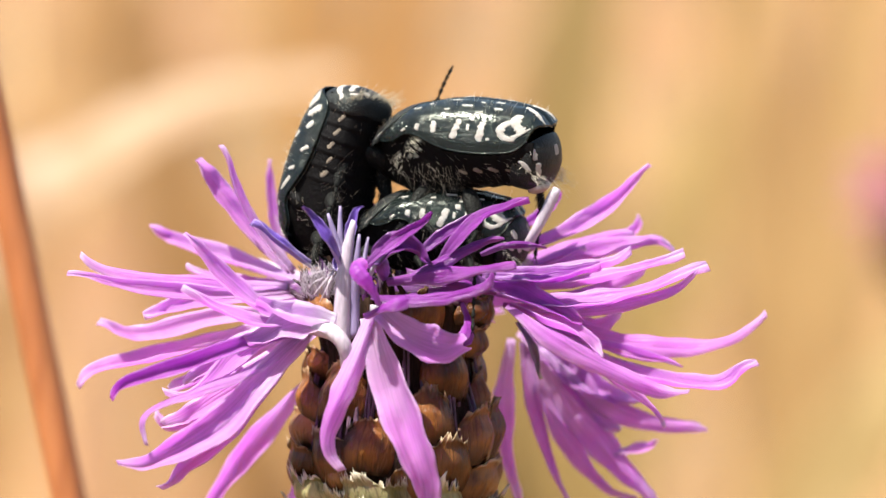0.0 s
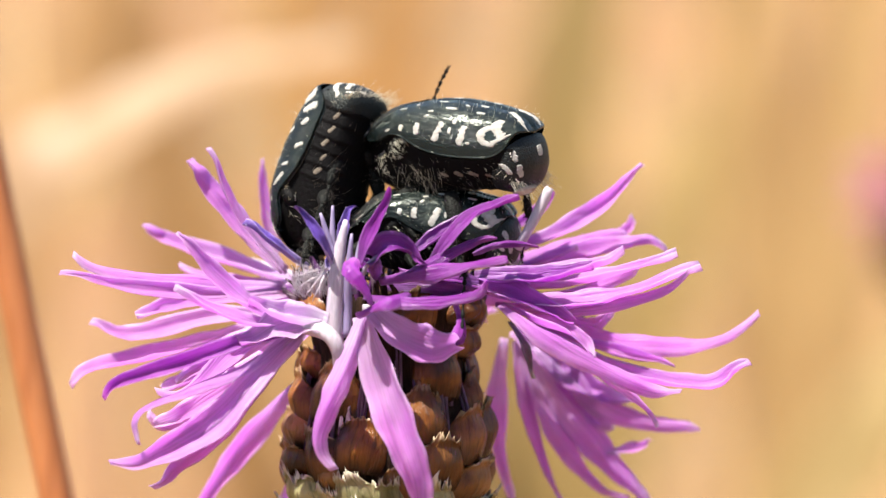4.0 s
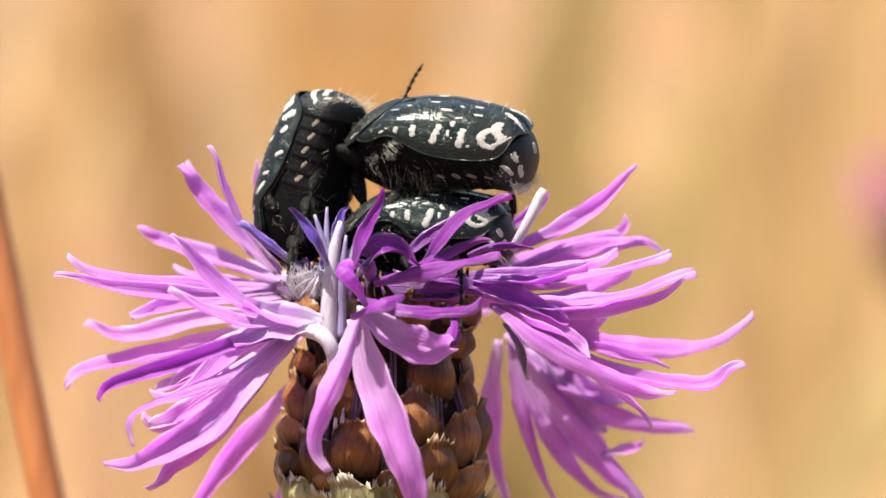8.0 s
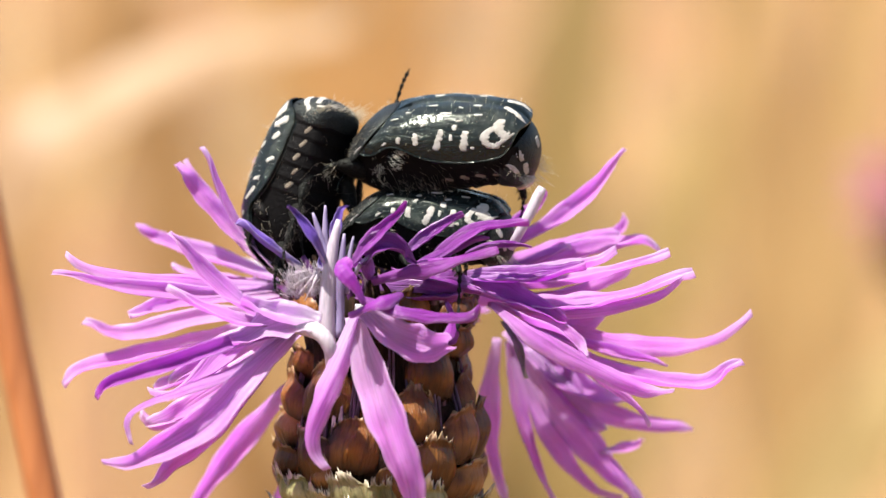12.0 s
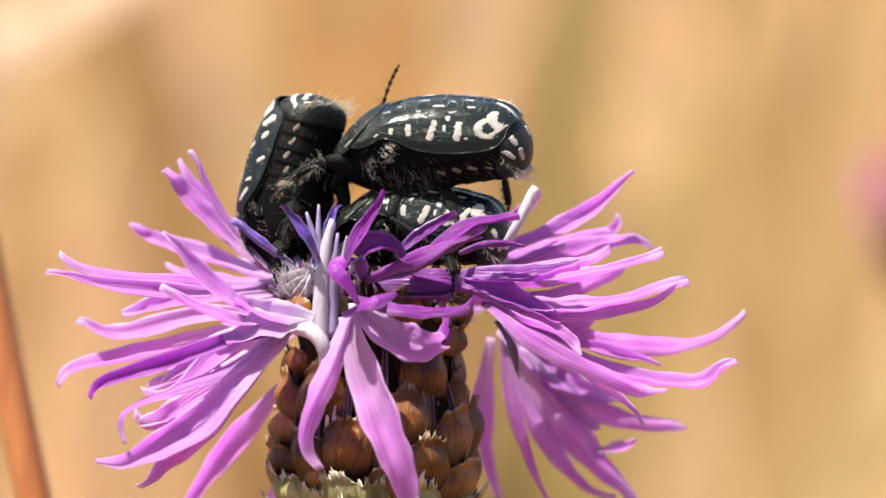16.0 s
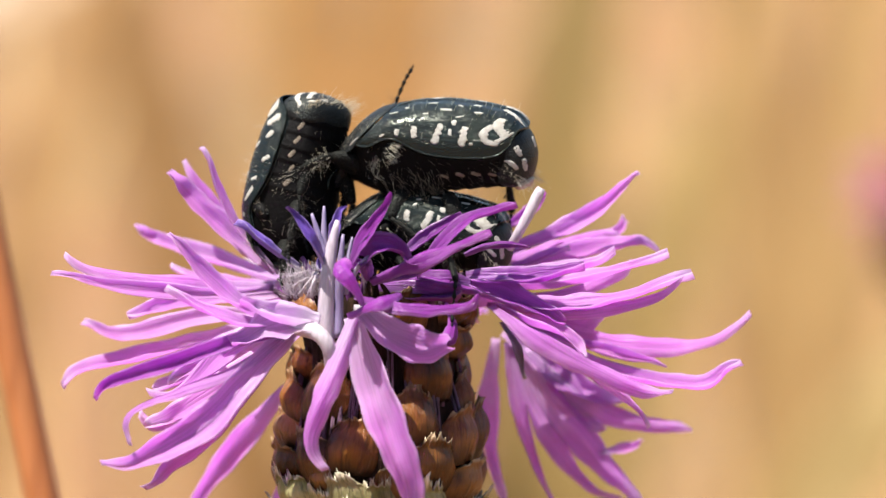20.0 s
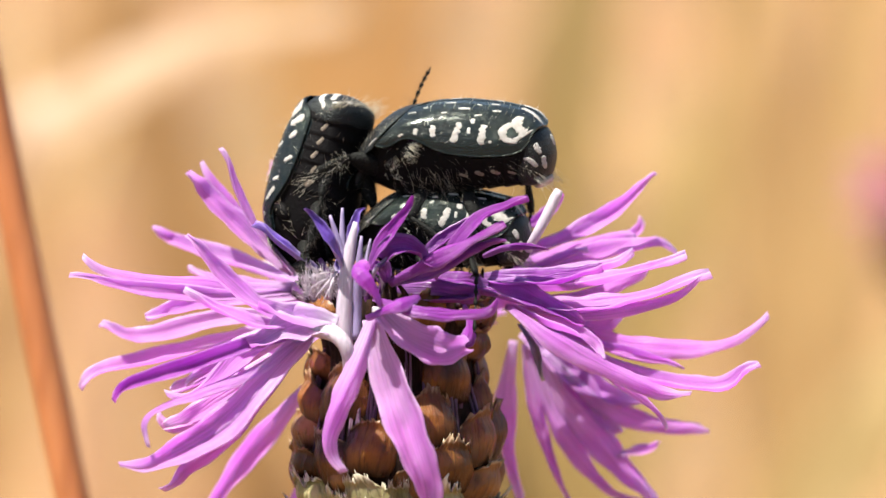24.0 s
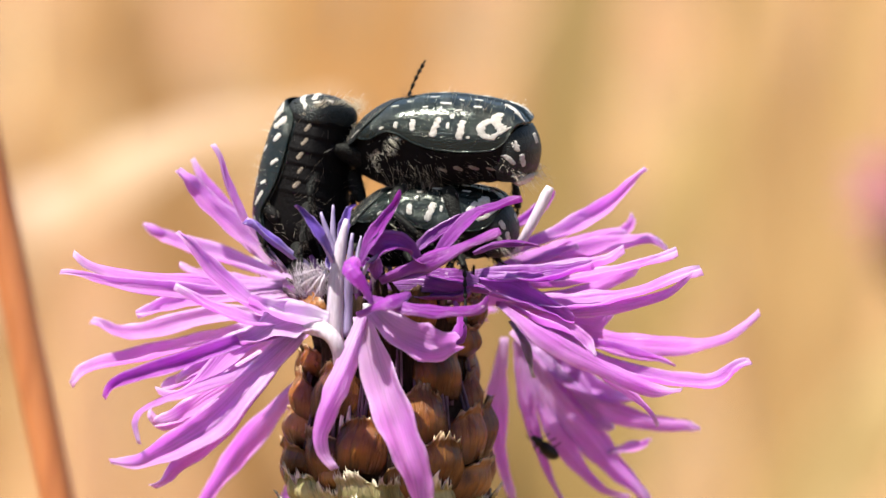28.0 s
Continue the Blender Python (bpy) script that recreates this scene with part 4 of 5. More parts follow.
def leg(parent, hip, knee, ankle, toe, thick=0.42, pale=False, rng=None):
    """Thigh, toothed shin, five bead-like foot joints and two claws."""
    hip, knee, ankle, toe = (Vector(q) for q in (hip, knee, ankle, toe))
    ob = new("leg")
    ob.empty_display_size = 0.001
    ob.parent = parent
    limb("thigh", [hip, (hip + knee) / 2 + Vector((0, 0, 0.12)), knee], [thick * 0.7, thick, thick * 1.02, thick * 0.85, thick * 0.45], ob, leg_black)
    shin = limb("shin", [knee, (knee + ankle) / 2 + Vector((0, 0, 0.06)), ankle], [thick * 0.36, thick * 0.46, thick * 0.52, thick * 0.62, thick * 0.46], ob, leg_black)
    out = (ankle - knee).cross(Vector((0, 1, 0.2)))
    out = out.normalized() if out.length > 0.01 else Vector((0, 0, 1))
    for s in (0.5, 0.72, 0.94):
        p = knee.lerp(ankle, s)
        tube("tooth", [p, p + out * thick * 0.62 + (ankle - knee).normalized() * 0.06, p + out * thick * 0.85 + (ankle - knee).normalized() * 0.22], thick * 0.2, leg_black, shin, "", 4, 6, lambda q: 1 - 0.85 * q)
    pieces = []
    way = toe - ankle
    sagging = Vector((0, 0, 0.18))
    pts = [ankle + way * s + sagging * math.sin(math.pi * s) for s in steps(0, 1, 5)]
    for a, b in zip(pts, pts[1:]):
        pieces.append(tube_data([a, a + (b - a) * 0.6, b], thick * 0.25, 5, 7, lambda s: 0.42 + 0.78 * min(1, s * 1.6) if s < 0.85 else 0.6))
    mesh_part("foot", *join_data(pieces), leg_black, ob)
    side = way.cross(Vector((0, 0, 1)))
    side = side.normalized() if side.length > 0.01 else Vector((0, 1, 0))
    claws = []
    for s in (-1, 1):
        claws.append(tube_data([toe, toe + way.normalized() * 0.22 + side * s * 0.12, toe + way.normalized() * 0.3 + side * s * 0.2 - Vector((0, 0, 0.18))], 0.05, 5, 5, lambda q: 1 - 0.8 * q))
    mesh_part("claws", *join_data(claws), leg_black, ob)
    hairs = []
    for k in range(260 if pale else 130):
        s = rng.random()
        root = (knee.lerp(ankle, s) if k % 2 else ankle.lerp(toe, s * 0.6)) if pale else (knee.lerp(ankle, s) if k % 3 else hip.lerp(knee, s))
        way2 = Vector((rng.uniform(-1, 1), rng.uniform(-1, 1), rng.uniform(-1, 1))) + (ankle - knee).normalized() * 0.9
        hairs.append(hair_data(rng, root + way2.normalized() * thick * 0.3, way2, rng.uniform(0.3, 0.85), 0.009 if pale else 0.010))
    mesh_part("bristles", *join_data(hairs), hair_gold if pale else hair_dark, ob, "pale bristles" if pale else "dark bristles")
    return ob


# white marks on one wing case: a line of (along, degrees up), then the half width
MARKS = (
    (((-3.16, 38.5), (-2.9, 27), (-3.08, 17.2), (-3.51, 14),), 0.20),
    (((-3.67, 50.5), (-3.64, 36.6), (-3.96, 24.9),), 0.29),
    (((-4.36, 19.7), (-3.76, 17.2),), 0.21),
    (((-1.88, 32.3), (-1.81, 14.7),), 0.18),
    (((-2.24, 14.7),), 0.1),
    (((-0.53, 33.6), (-0.41, 23.6), (-0.28, 13.8),), 0.17),
    (((0.85, 26.4), (0.86, 14.8),), 0.165),
    (((1.78, 18.5), (1.83, 10.9),), 0.12),
    (((2.69, 9.2),), 0.13),
    (((-1.07, 29.2), (-1.08, 24),), 0.085),
    (((-1.23, 42.6), (-1.22, 39.4),), 0.15),
    (((-1.36, 50.8), (-1.61, 52.7),), 0.08),
    (((-0.47, 61.5), (-0.88, 62.7),), 0.1),
    (((-2.35, 61.9), (-2.64, 62.9),), 0.1),
    (((0.47, 53.7), (0.32, 54.4),), 0.08),
    (((-3.95, 82), (-4.4, 76), (-4.78, 68),), 0.19),
    (((-2.15, 80), (-2.45, 80),), 0.08),
    (((0.3, 80), (-0.1, 80),), 0.075),
    (((1.55, 70), (1.4, 69),), 0.075),
    (((0.45, 46), (0.55, 43),), 0.08),
    (((2.3, 58), (2, 58),), 0.07),
    (((-1.35, 74), (-1.5, 73),), 0.06),
)
# on the tail plate: lines of (degrees to the side, degrees down)
TAIL_MARKS = ((((79.0, 2.0), (72.0, 15.0), (66.0, 20.0)), 0.26), (((48.0, 3.0), (43.0, 18.0)), 0.25), (((58.0, -34.0), (55.0, -17.0)), 0.24), (((1.0, -31.0), (1.0, -20.0)), 0.16))
# the climber shows only the broad blotches along its edge
CLIMBER_MARKS = ((((-4.3, 24), (-3.95, 34), (-3.6, 42)), 0.30), (((-3.55, 14), (-3.3, 22), (-3.1, 30)), 0.24), (((-2.50, 15), (-2.3, 20)), 0.20), (((-1.05, 10), (-0.85, 15)), 0.15), (((0.30, 17), (0.45, 22)), 0.13), (((1.10, 15), (1.6, 18)), 0.20), (((2.6, 18),), 0.11), (((3.2, 26),), 0.10), (((-1.7, 40), (-1.5, 45)), 0.14), (((0.2, 48), (0.4, 52)), 0.12), (((-4.1, 62), (-4.5, 58)), 0.15))
CLIMBER_TAIL = ((((28, -22), (44, -18), (58, -8)), 0.25), (((18, 2), (32, 8), (42, 16)), 0.22), (((64, 2), (70, 16)), 0.20), (((52, 30), (44, 38)), 0.15), (((8, -30), (6, -14)), 0.20), (((26, 40), (20, 48)), 0.12))


def beetle(name, m, label, seed, legs, scale=1.0, belly_marks=0, mark_size=1.0, hairy=1.0, tuft=0.6, marks=MARKS, tail_marks=TAIL_MARKS):
    rng = random.Random(seed)
    ob = thing(name, m, label, "beetle", "beetles on the flower")
    nx, na = 56, 48
    for side in (1, -1):
        def sheet(u, a):
            x0, x1 = shell_rear(a), shell_front(a)
            return on_shell(x0 + (x1 - x0) * u, a, side)
        verts, faces = surface_data(sheet, steps(0, 1, nx), steps(0, 90, na))
        k, m_ = len(verts), na + 1
        # thickness: an inner sheet, joined along the rim
        inner = [Vector((v.x, v.y * 0.955, v.z - 0.09)) for v in verts]
        faces = faces + [tuple(i + k for i in f[::-1]) for f in faces]
        rim = [i for i in range(m_)] + [i * m_ + na for i in range(1, nx + 1)] + [nx * m_ + i for i in range(na - 1, -1, -1)] + [i * m_ for i in range(nx - 1, 0, -1)]
        faces += [(a, b, b + k, a + k) for a, b in zip(rim, rim[1:] + rim[:1])]
        case = mesh_part("wing_case", verts + inner, faces, chitin, ob, "glossy black wing case with white marks")
        for line, half in marks:
            dx, da, big = rng.uniform(-0.05, 0.05), rng.uniform(-1.2, 1.2), rng.uniform(1.08, 1.35) * mark_size
            mesh_part("white_mark", *stroke_data(on_shell, [(x + dx, a + da) for x, a in line], half * big, 17.0, side, rng, 0.45), spot_white, case)
        tube("side_rim", [on_shell(x, 1, side, 0.02) for x in steps(-4.2, 4.2, 40)], 0.055, chitin, ob, "", 80, 6)
    # neck shield: both halves in one sheet, closed below
    cols = steps(0, 90, 16)
    rows = [[on_neck(v, a, 1) for a in cols] + [on_neck(v, a, -1) for a in cols[-2::-1]] for v in steps(0, 1, 20)]
    mlen = len(rows[0])
    verts = [p for r in rows for p in r]
    faces = [(i * mlen + j, (i + 1) * mlen + j, (i + 1) * mlen + j + 1, i * mlen + j + 1) for i in range(20) for j in range(mlen - 1)]
    faces.append(tuple(range(mlen)))
    faces.append(tuple(20 * mlen + j for j in range(mlen))[::-1])
    shield = mesh_part("neck_shield", verts, faces, chitin_dull, ob, "black neck shield with fine hairs")
    for side in (1, -1):
        for line, half in ((((0.55, 30),), 0.07), (((0.75, 42),), 0.06), (((0.5, 62),), 0.05), (((0.12, 14), (0.3, 8)), 0.08)):
            mesh_part("white_mark", *stroke_data(lambda x, y, s, l: on_neck(x / 2.4, y, s, l), [(v * 2.4, a) for v, a in line], half, 20.0, side, rng), spot_white, shield)
    # small triangular plate between the wing cases
    a, b, c = on_shell(2.75, 78, 1, 0.04), on_shell(2.75, 78, -1, 0.04), on_shell(1.55, 86, 1, 0.1)
    c.y = 0
    drop = Vector((0, 0, -0.2))
    mesh_part("scutellum", [a, b, c, a + drop, b + drop, c + drop], [(0, 1, 2), (5, 4, 3), (0, 3, 4, 1), (1, 4, 5, 2), (2, 5, 3, 0)], chitin, ob, smooth=False)
    # head: a flattened wedge, bent straight down, with eyes and short feelers
    hv, hf = [], []
    for i, s in enumerate(steps(0, 1, 10)):
        w, d = 1.0 - 0.30 * s ** 2 + 0.06 * math.sin(s * 9), 0.62 - 0.36 * s
        for j in range(16):
            q = 2 * math.pi * j / 16
            hv.append(Vector((5.0 + 0.55 * s + d * math.sin(q) * 0.9, w * math.copysign(abs(math.cos(q)) ** 0.7, math.cos(q)), -0.35 - 1.75 * s + d * math.sin(q) * 0.35)))
    hf = [(i * 16 + j, i * 16 + (j + 1) % 16, (i + 1) * 16 + (j + 1) % 16, (i + 1) * 16 + j) for i in range(10) for j in range(16)]
    hf += [tuple(10 * 16 + j for j in range(16))]
    head = mesh_part("head", hv, hf, chitin_dull, ob)
    for side in (1, -1):
        ev, ef = surface_data(lambda u, v: Vector((5.1, side * 0.95, -0.75)) + 0.28 * Vector((math.cos(u) * math.cos(v), math.sin(u) * math.cos(v), math.sin(v))), steps(0, 2 * math.pi, 12), steps(-1.57, 1.57, 8))
        mesh_part("eye", ev, ef, bug_black, head)
        tube("feeler", [(5.3, side * 0.85, -1.1), (5.6, side * 1.2, -1.3), (5.8, side * 1.45, -1.7), (5.8, side * 1.5, -2.1)], 0.09, chitin, head, "", 8, 6, lambda s: 0.7 + 0.9 * max(0, s - 0.6))
    # underside in overlapping belly plates
    nb = 84
    verts = [on_belly(x, a if a <= 90 else 180 - a, 1 if a <= 90 else -1) for x in steps(-4.7, 5.1, nb) for a in steps(-16, 196, 40)]
    faces = [(i * 41 + j, i * 41 + j + 1, (i + 1) * 41 + j + 1, (i + 1) * 41 + j) for i in range(nb) for j in range(40)]
    faces.append(tuple(range(41)))
    faces.append(tuple(nb * 41 + i for i in range(41))[::-1])
    mesh_part("belly", verts, faces, underside, ob, "black hairy underside")
    # the shoulder knob that shows in the notch of the wing case, under pale scales
    for side in (1, -1):
        v, f = surface_data(lambda u, q: Vector((2.15, side * 2.42, 0.38)) + Vector((0.55 * math.cos(u) * math.cos(q), side * 0.42 * math.sin(q), 0.62 * math.sin(u) * math.cos(q) - 0.3 * math.cos(u) * math.cos(q))), steps(0, 2 * math.pi, 16), steps(-1.5, 1.5, 10))
        mesh_part("shoulder_knob", v, f, underside, ob)
    verts, faces = surface_data(lambda u, v: on_tail(abs(u), v, 1 if u >= 0 else -1), steps(-88, 88, 40), steps(-62, 112, 30))
    tail = mesh_part("tail_plate", verts, faces, chitin_dull, ob, "black tail plate with white marks")
    for side in (1, -1):
        for line, half in tail_marks:
            mesh_part("white_mark", *stroke_data(lambda u, v, s, l: on_tail(u * 30, v, s, l), [(u / 30, v) for u, v in line], half, 32.0, side, rng), spot_white, tail)
    for k in range(belly_marks):
        x = -4.3 + k * 0.87
        for side in (1, -1):
            a = 26 + rng.uniform(-4, 4)
            mesh_part("pale_mark", *stroke_data(on_belly, [(x - 0.12, a + 2), (x + 0.14, a - 2)], rng.uniform(0.10, 0.16), 26.0, side, rng), spot_tan, ob)
    # hairs: fringe of the tail, flanks and breast
    hairs, dark = [], []
    for k in range(100):
        p = on_tail(rng.uniform(0, 85), rng.uniform(38, 68), rng.choice((1, -1)))
        hairs.append(hair_data(rng, p, (p - TAIL) + Vector((-0.4, rng.uniform(-0.4, 0.4), rng.uniform(-0.4, 0.7))), rng.uniform(0.25, 0.6), 0.008))
    for k in range(int(110 * tuft)):
        s = rng.choice((1, -1))
        p = on_tail(rng.uniform(0, 62), rng.uniform(44, 62), s)
        hairs.append(hair_data(rng, p, Vector((rng.uniform(-1.3, -0.5), s * rng.uniform(-0.5, 0.7), rng.uniform(-1.1, -0.4))), rng.uniform(0.4, 1.25), 0.010, 0.25))
    for k in range(int(130 * hairy)):
        # cream tuft in front of the wing case notch
        s = rng.choice((1, -1))
        p = on_belly(rng.gauss(3.1, 0.22), rng.gauss(18, 8), s)
        hairs.append(hair_data(rng, p, Vector((rng.uniform(-1.0, 0.3), s * 0.8, rng.uniform(-0.9, 0.2))), rng.uniform(0.2, 0.55), 0.010))
    for k in range(int(240 * hairy)):
        # pale hairs lying on the knob
        s, u, q = rng.choice((1, -1)), rng.uniform(0, 6.28), rng.uniform(0.1, 1.4)
        p = Vector((2.15 + 0.55 * math.cos(u) * math.cos(q), s * (2.42 + 0.42 * math.sin(q)), 0.38 + 0.62 * math.sin(u) * math.cos(q) - 0.3 * math.cos(u) * math.cos(q)))
        if rng.random() < 0.75 - 0.5 * math.cos(u) * math.cos(q):
            hairs.append(hair_data(rng, p, Vector((-0.9, s * 0.5, rng.uniform(-0.9, 0.1))), rng.uniform(0.15, 0.38), 0.011))
    for k in range(int(320 * hairy)):
        # grey fringe hanging under the breast
        s = rng.choice((1, -1))
        p = on_belly(rng.uniform(-0.6, 3.2), rng.uniform(15, 88), s)
        dark.append(hair_data(rng, p, Vector((rng.uniform(-1.6, 0.1), s * rng.uniform(0.0, 0.7), -1.0)), rng.uniform(0.3, 1.2), 0.0065, 0.5))
    for k in range(int(220 * hairy)):
        s = rng.choice((1, -1))
        p = on_belly(rng.uniform(-4.6, 0.8), rng.uniform(5, 75), s)
        dark.append(hair_data(rng, p, Vector((-0.9, s * 0.5, -0.4)), rng.uniform(0.25, 0.6), 0.007))
    for k in range(200):
        v, a, s = rng.uniform(0.05, 1.0), rng.uniform(0, 60), rng.choice((1, -1))
        p = on_neck(v, a, s)
        hairs.append(hair_data(rng, p, p - Vector((4.2, 0, -0.6)), rng.uniform(0.14, 0.36), 0.006))
    for k in range(int(60 + 90 * tuft)):
        x, a, s = rng.uniform(-4.6, 1.5), rng.uniform(3, 88), rng.choice((1, -1))
        p = on_shell(x, a, s)
        hairs.append(hair_data(rng, p, p - Vector((x + 0.9, 0, 0)), rng.uniform(0.15, 0.5), 0.008))
    mesh_part("hairs", *join_data(hairs), hair_gold, ob, "pale golden body hairs")
    mesh_part("breast_hairs", *join_data(dark), hair_straw, ob, "grey-brown breast hairs")
    for args in legs:
        leg(ob, *args, rng=rng)
    for child in ob.children_recursive:
        if child.type == "MESH":
            child.data.transform(Matrix.Scale(scale, 4))
    return ob


SIDE_ON = pose(0, 0, 0, 0, 0, 171)


def rider_at(x, z, yaw, turn, roll):
    return BASE @ pose(x * MM, 0, z * MM) @ pose(0, 0, 0, 0, turn, 0) @ pose(0, 0, 0, roll) @ pose(0, 0, 0, 0, 0, 171 + yaw)


def lower_at(x, z, turn):
    return BASE @ pose(x * MM, 0.4 * MM, (z + 0.1) * MM) @ pose(0, 0, 0, 0, 4 + turn, 0) @ pose(0, 0, 0, 8) @ SIDE_ON


fore = Vector((-0.27, 0.05, -0.96)).normalized()
back = Vector((-0.81, 0.58, 0.20))
back = (back - fore * back.dot(fore)).normalized()
left_way = back.cross(fore)
CLIMB = Matrix((fore, left_way, back)).transposed().to_4x4()


def climber_at(x, z, turn):
    return BASE @ pose((x + 0.12) * MM, 1.0 * MM, (z - 0.14) * MM) @ pose(0, 0, 0, 0, turn, 0) @ CLIMB


def stalk_at(dx):
    return BASE @ pose(0.943 * dx * MM, 0, 0)


def sway(dx, dz):
    return BASE @ pose(dx * MM, 0, dz * MM)


def bug_at(x, y, z, turn):
    return BASE @ pose(x * MM, y * MM, z * MM) @ pose(0, 0, 0, 0, -turn, 0) @ pose(0, 0, 0, 50)


rider = beetle("spotted_beetle", rider_at(1, 5.4, 0, 0, 9), "black white-spotted flower beetle riding on another beetle", 1, (
    ((4.1, 1.3, -1.0), (5.5, 2.1, -0.15), (7.5, 2.5, -1.2), (8.0, 2.5, -2.3), 0.66, True),
    ((3.9, -1.2, -1.5), (5.2, -1.6, -2.1), (5.5, -1.4, -3.9), (5.6, -1.2, -5.0), 0.45),
    ((1.4, 1.6, -2.0), (2.0, 3.0, -3.3), (0.3, 3.3, -4.5), (-0.8, 3.3, -5.3), 0.48),
    ((1.6, -1.6, -1.5), (3.7, -2.8, 0.6), (3.3, -2.6, 2.0), (2.4, -2.6, 4.1)),
    ((-0.9, 1.8, -2.0), (-1.9, 2.7, -4.0), (-1.4, 2.9, -5.4), (-1.6, 2.9, -7.0), 0.50),
    ((-1.2, -1.4, -1.5), (-3.7, -1.6, -1.5), (-3.95, -1.8, -3.5), (-3.5, -2.0, -5.9), 0.42),
), scale=0.965, belly_marks=5)
rider_tail = [c for c in rider.children if c.name.startswith("tail_plate")][0]
v, f = surface_data(lambda a, b: Vector((-4.95 + 0.55 * math.sin(b), 0.5 + 0.9 * math.cos(a) * math.cos(b), -1.38 + 0.32 * math.sin(a) * math.cos(b) - 0.2 * math.sin(b))) * 0.965, steps(0, 2 * math.pi, 16), steps(-1.5, 1.5, 10))
mesh_part("tail_tip", v, f, tail_skin, rider_tail, "pale soft bulge at the tip of the tail")
raised = [c for c in rider.children if c.name.startswith("leg")][3]
lower = beetle("spotted_beetle", lower_at(-0.2, 0.5, 0), "black white-spotted flower beetle crouching among the florets under another", 2, (
    ((3.6, 1.2, -1.0), (4.6, 2.4, -1.4), (4.0, 2.8, -2.4), (3.2, 3.0, -2.9)),
    ((1.2, 1.6, -1.4), (0.6, 3.0, -1.8), (-0.6, 3.2, -2.4), (-1.6, 3.2, -2.8)),
    ((-1.6, 1.6, -1.4), (-2.2, 4.0, -0.3), (-3.2, 6.4, -1.5), (-3.6, 8.2, -4.6), 0.46),
    ((1.2, -1.6, -1.4), (0.6, -3.0, -1.8), (-0.6, -3.2, -2.4), (-1.6, -3.2, -2.8)),
    ((-1.6, -1.6, -1.4), (-2.8, -2.8, -1.4), (-4.0, -3.0, -2.4), (-4.6, -3.2, -3.2)),
), scale=0.86, hairy=0.3, mark_size=1.1)
climber = beetle("spotted_beetle", climber_at(-6.4, 3.6, 0), "black white-spotted flower beetle standing head down in the flower", 3, (
    ((3.4, 1.2, -1.0), (4.2, 2.4, -2.0), (5.2, 2.8, -2.6), (6.0, 2.8, -2.8)),
    ((1.0, 1.6, -1.4), (1.8, 2.8, -2.4), (3.4, 2.8, -2.6), (4.4, 2.8, -2.8)),
    ((3.4, -1.2, -1.0), (4.2, -2.4, -2.0), (5.2, -2.8, -2.6), (6.0, -2.8, -2.8)),
    ((1.0, -1.6, -1.4), (1.8, -2.8, -2.4), (3.4, -2.8, -2.6), (4.4, -2.8, -2.8)),
    ((-1.4, -1.4, -1.9), (0.4, -1.9, -2.9), (2.2, -2.0, -3.3), (3.6, -2.0, -3.4), 0.5),
    ((-1.2, 1.5, -1.5), (0.6, 2.2, -1.9), (2.2, 1.9, -2.5), (3.6, 1.5, -3.0), 0.34),
), scale=0.88, belly_marks=6, mark_size=1.0, hairy=0.2, tuft=1.0, marks=CLIMBER_MARKS, tail_marks=CLIMBER_TAIL)

# ---- a tiny beetle that wanders among the florets ----
bug = thing("small_beetle", bug_at(7, 4, -4, 0), "tiny shiny black beetle crawling on the petals", "beetle")
for name, (cx, rx, ry, rz) in (("wing_cases", (-0.12, 0.52, 0.33, 0.28)), ("neck_shield", (0.42, 0.22, 0.25, 0.20)), ("head", (0.64, 0.15, 0.16, 0.13))):
    v, f = surface_data(lambda a, b: Vector((cx + rx * math.sin(b), ry * math.cos(a) * math.cos(b), rz * math.sin(a) * math.cos(b) * (1 if math.sin(a) > 0 else 0.5))), steps(0, 2 * math.pi, 16), steps(-1.5, 1.5, 10))
    mesh_part(name, v, f, bug_black, bug)
for sx, side in itertools.product((0.35, 0.05, -0.25), (1, -1)):
    tube("leg", [(sx, side * 0.2, -0.05), (sx + 0.05, side * 0.42, 0.02), (sx - 0.05, side * 0.55, -0.22)], 0.03, bug_black, bug, "", 6, 5)
for side in (1, -1):
    tube("feeler", [(0.74, side * 0.06, 0.0), (0.9, side * 0.16, 0.06), (1.02, side * 0.2, 0.03)], 0.018, bug_black, bug, "", 5, 5)

for child in bug.children:
    child.data.transform(Matrix.Scale(1.3, 4))

# ---- the orange stalk beside the flower ----
stalk = thing("dry_stalk", stalk_at(0), "upright orange-brown dry grass stalk", "stalk")
foot, top = Vector((-21.86, 30.00, -14.54)), Vector((-27.07, 30.00, 11.25))
way = (foot - top) / (top.z - foot.z)
tube("stalk_shaft", [top - way * 30, top, foot, foot + way * 25, foot + way * 120 + Vector((-4, 8, 0)), foot + way * 260 + Vector((-20, 30, 0)), foot + way * 452 + Vector((-60, 70, 0))], 1.02, stalk_orange, stalk, "", 60, 12)
for k, drop in enumerate((58, 190, 330)):
    p = foot + way * drop + Vector((-4, 8, 0)) * min(1, drop / 120)
    tube("stalk_node", [p + Vector((0, 0, 2)), p, p - Vector((0, 0, 2))], 1.1, stalk_orange, stalk, "", 6, 10)

# ---- a bent straw-coloured blade far behind ----


def blade(points, width, material, name, label):
    ob = thing(name, BASE, label, "grass")
    verts, faces, uvs = lobe_data(points, width, 0, True)
    mesh_part("leaf_blade", verts, faces, material, ob, uvs=uvs)
    tube("midrib", [Vector(p) + Vector((0, 0.25, 0)) for p in points], width * 0.06, material, ob, "", 26, 6, lambda q: 1 - 0.8 * q)
    return ob


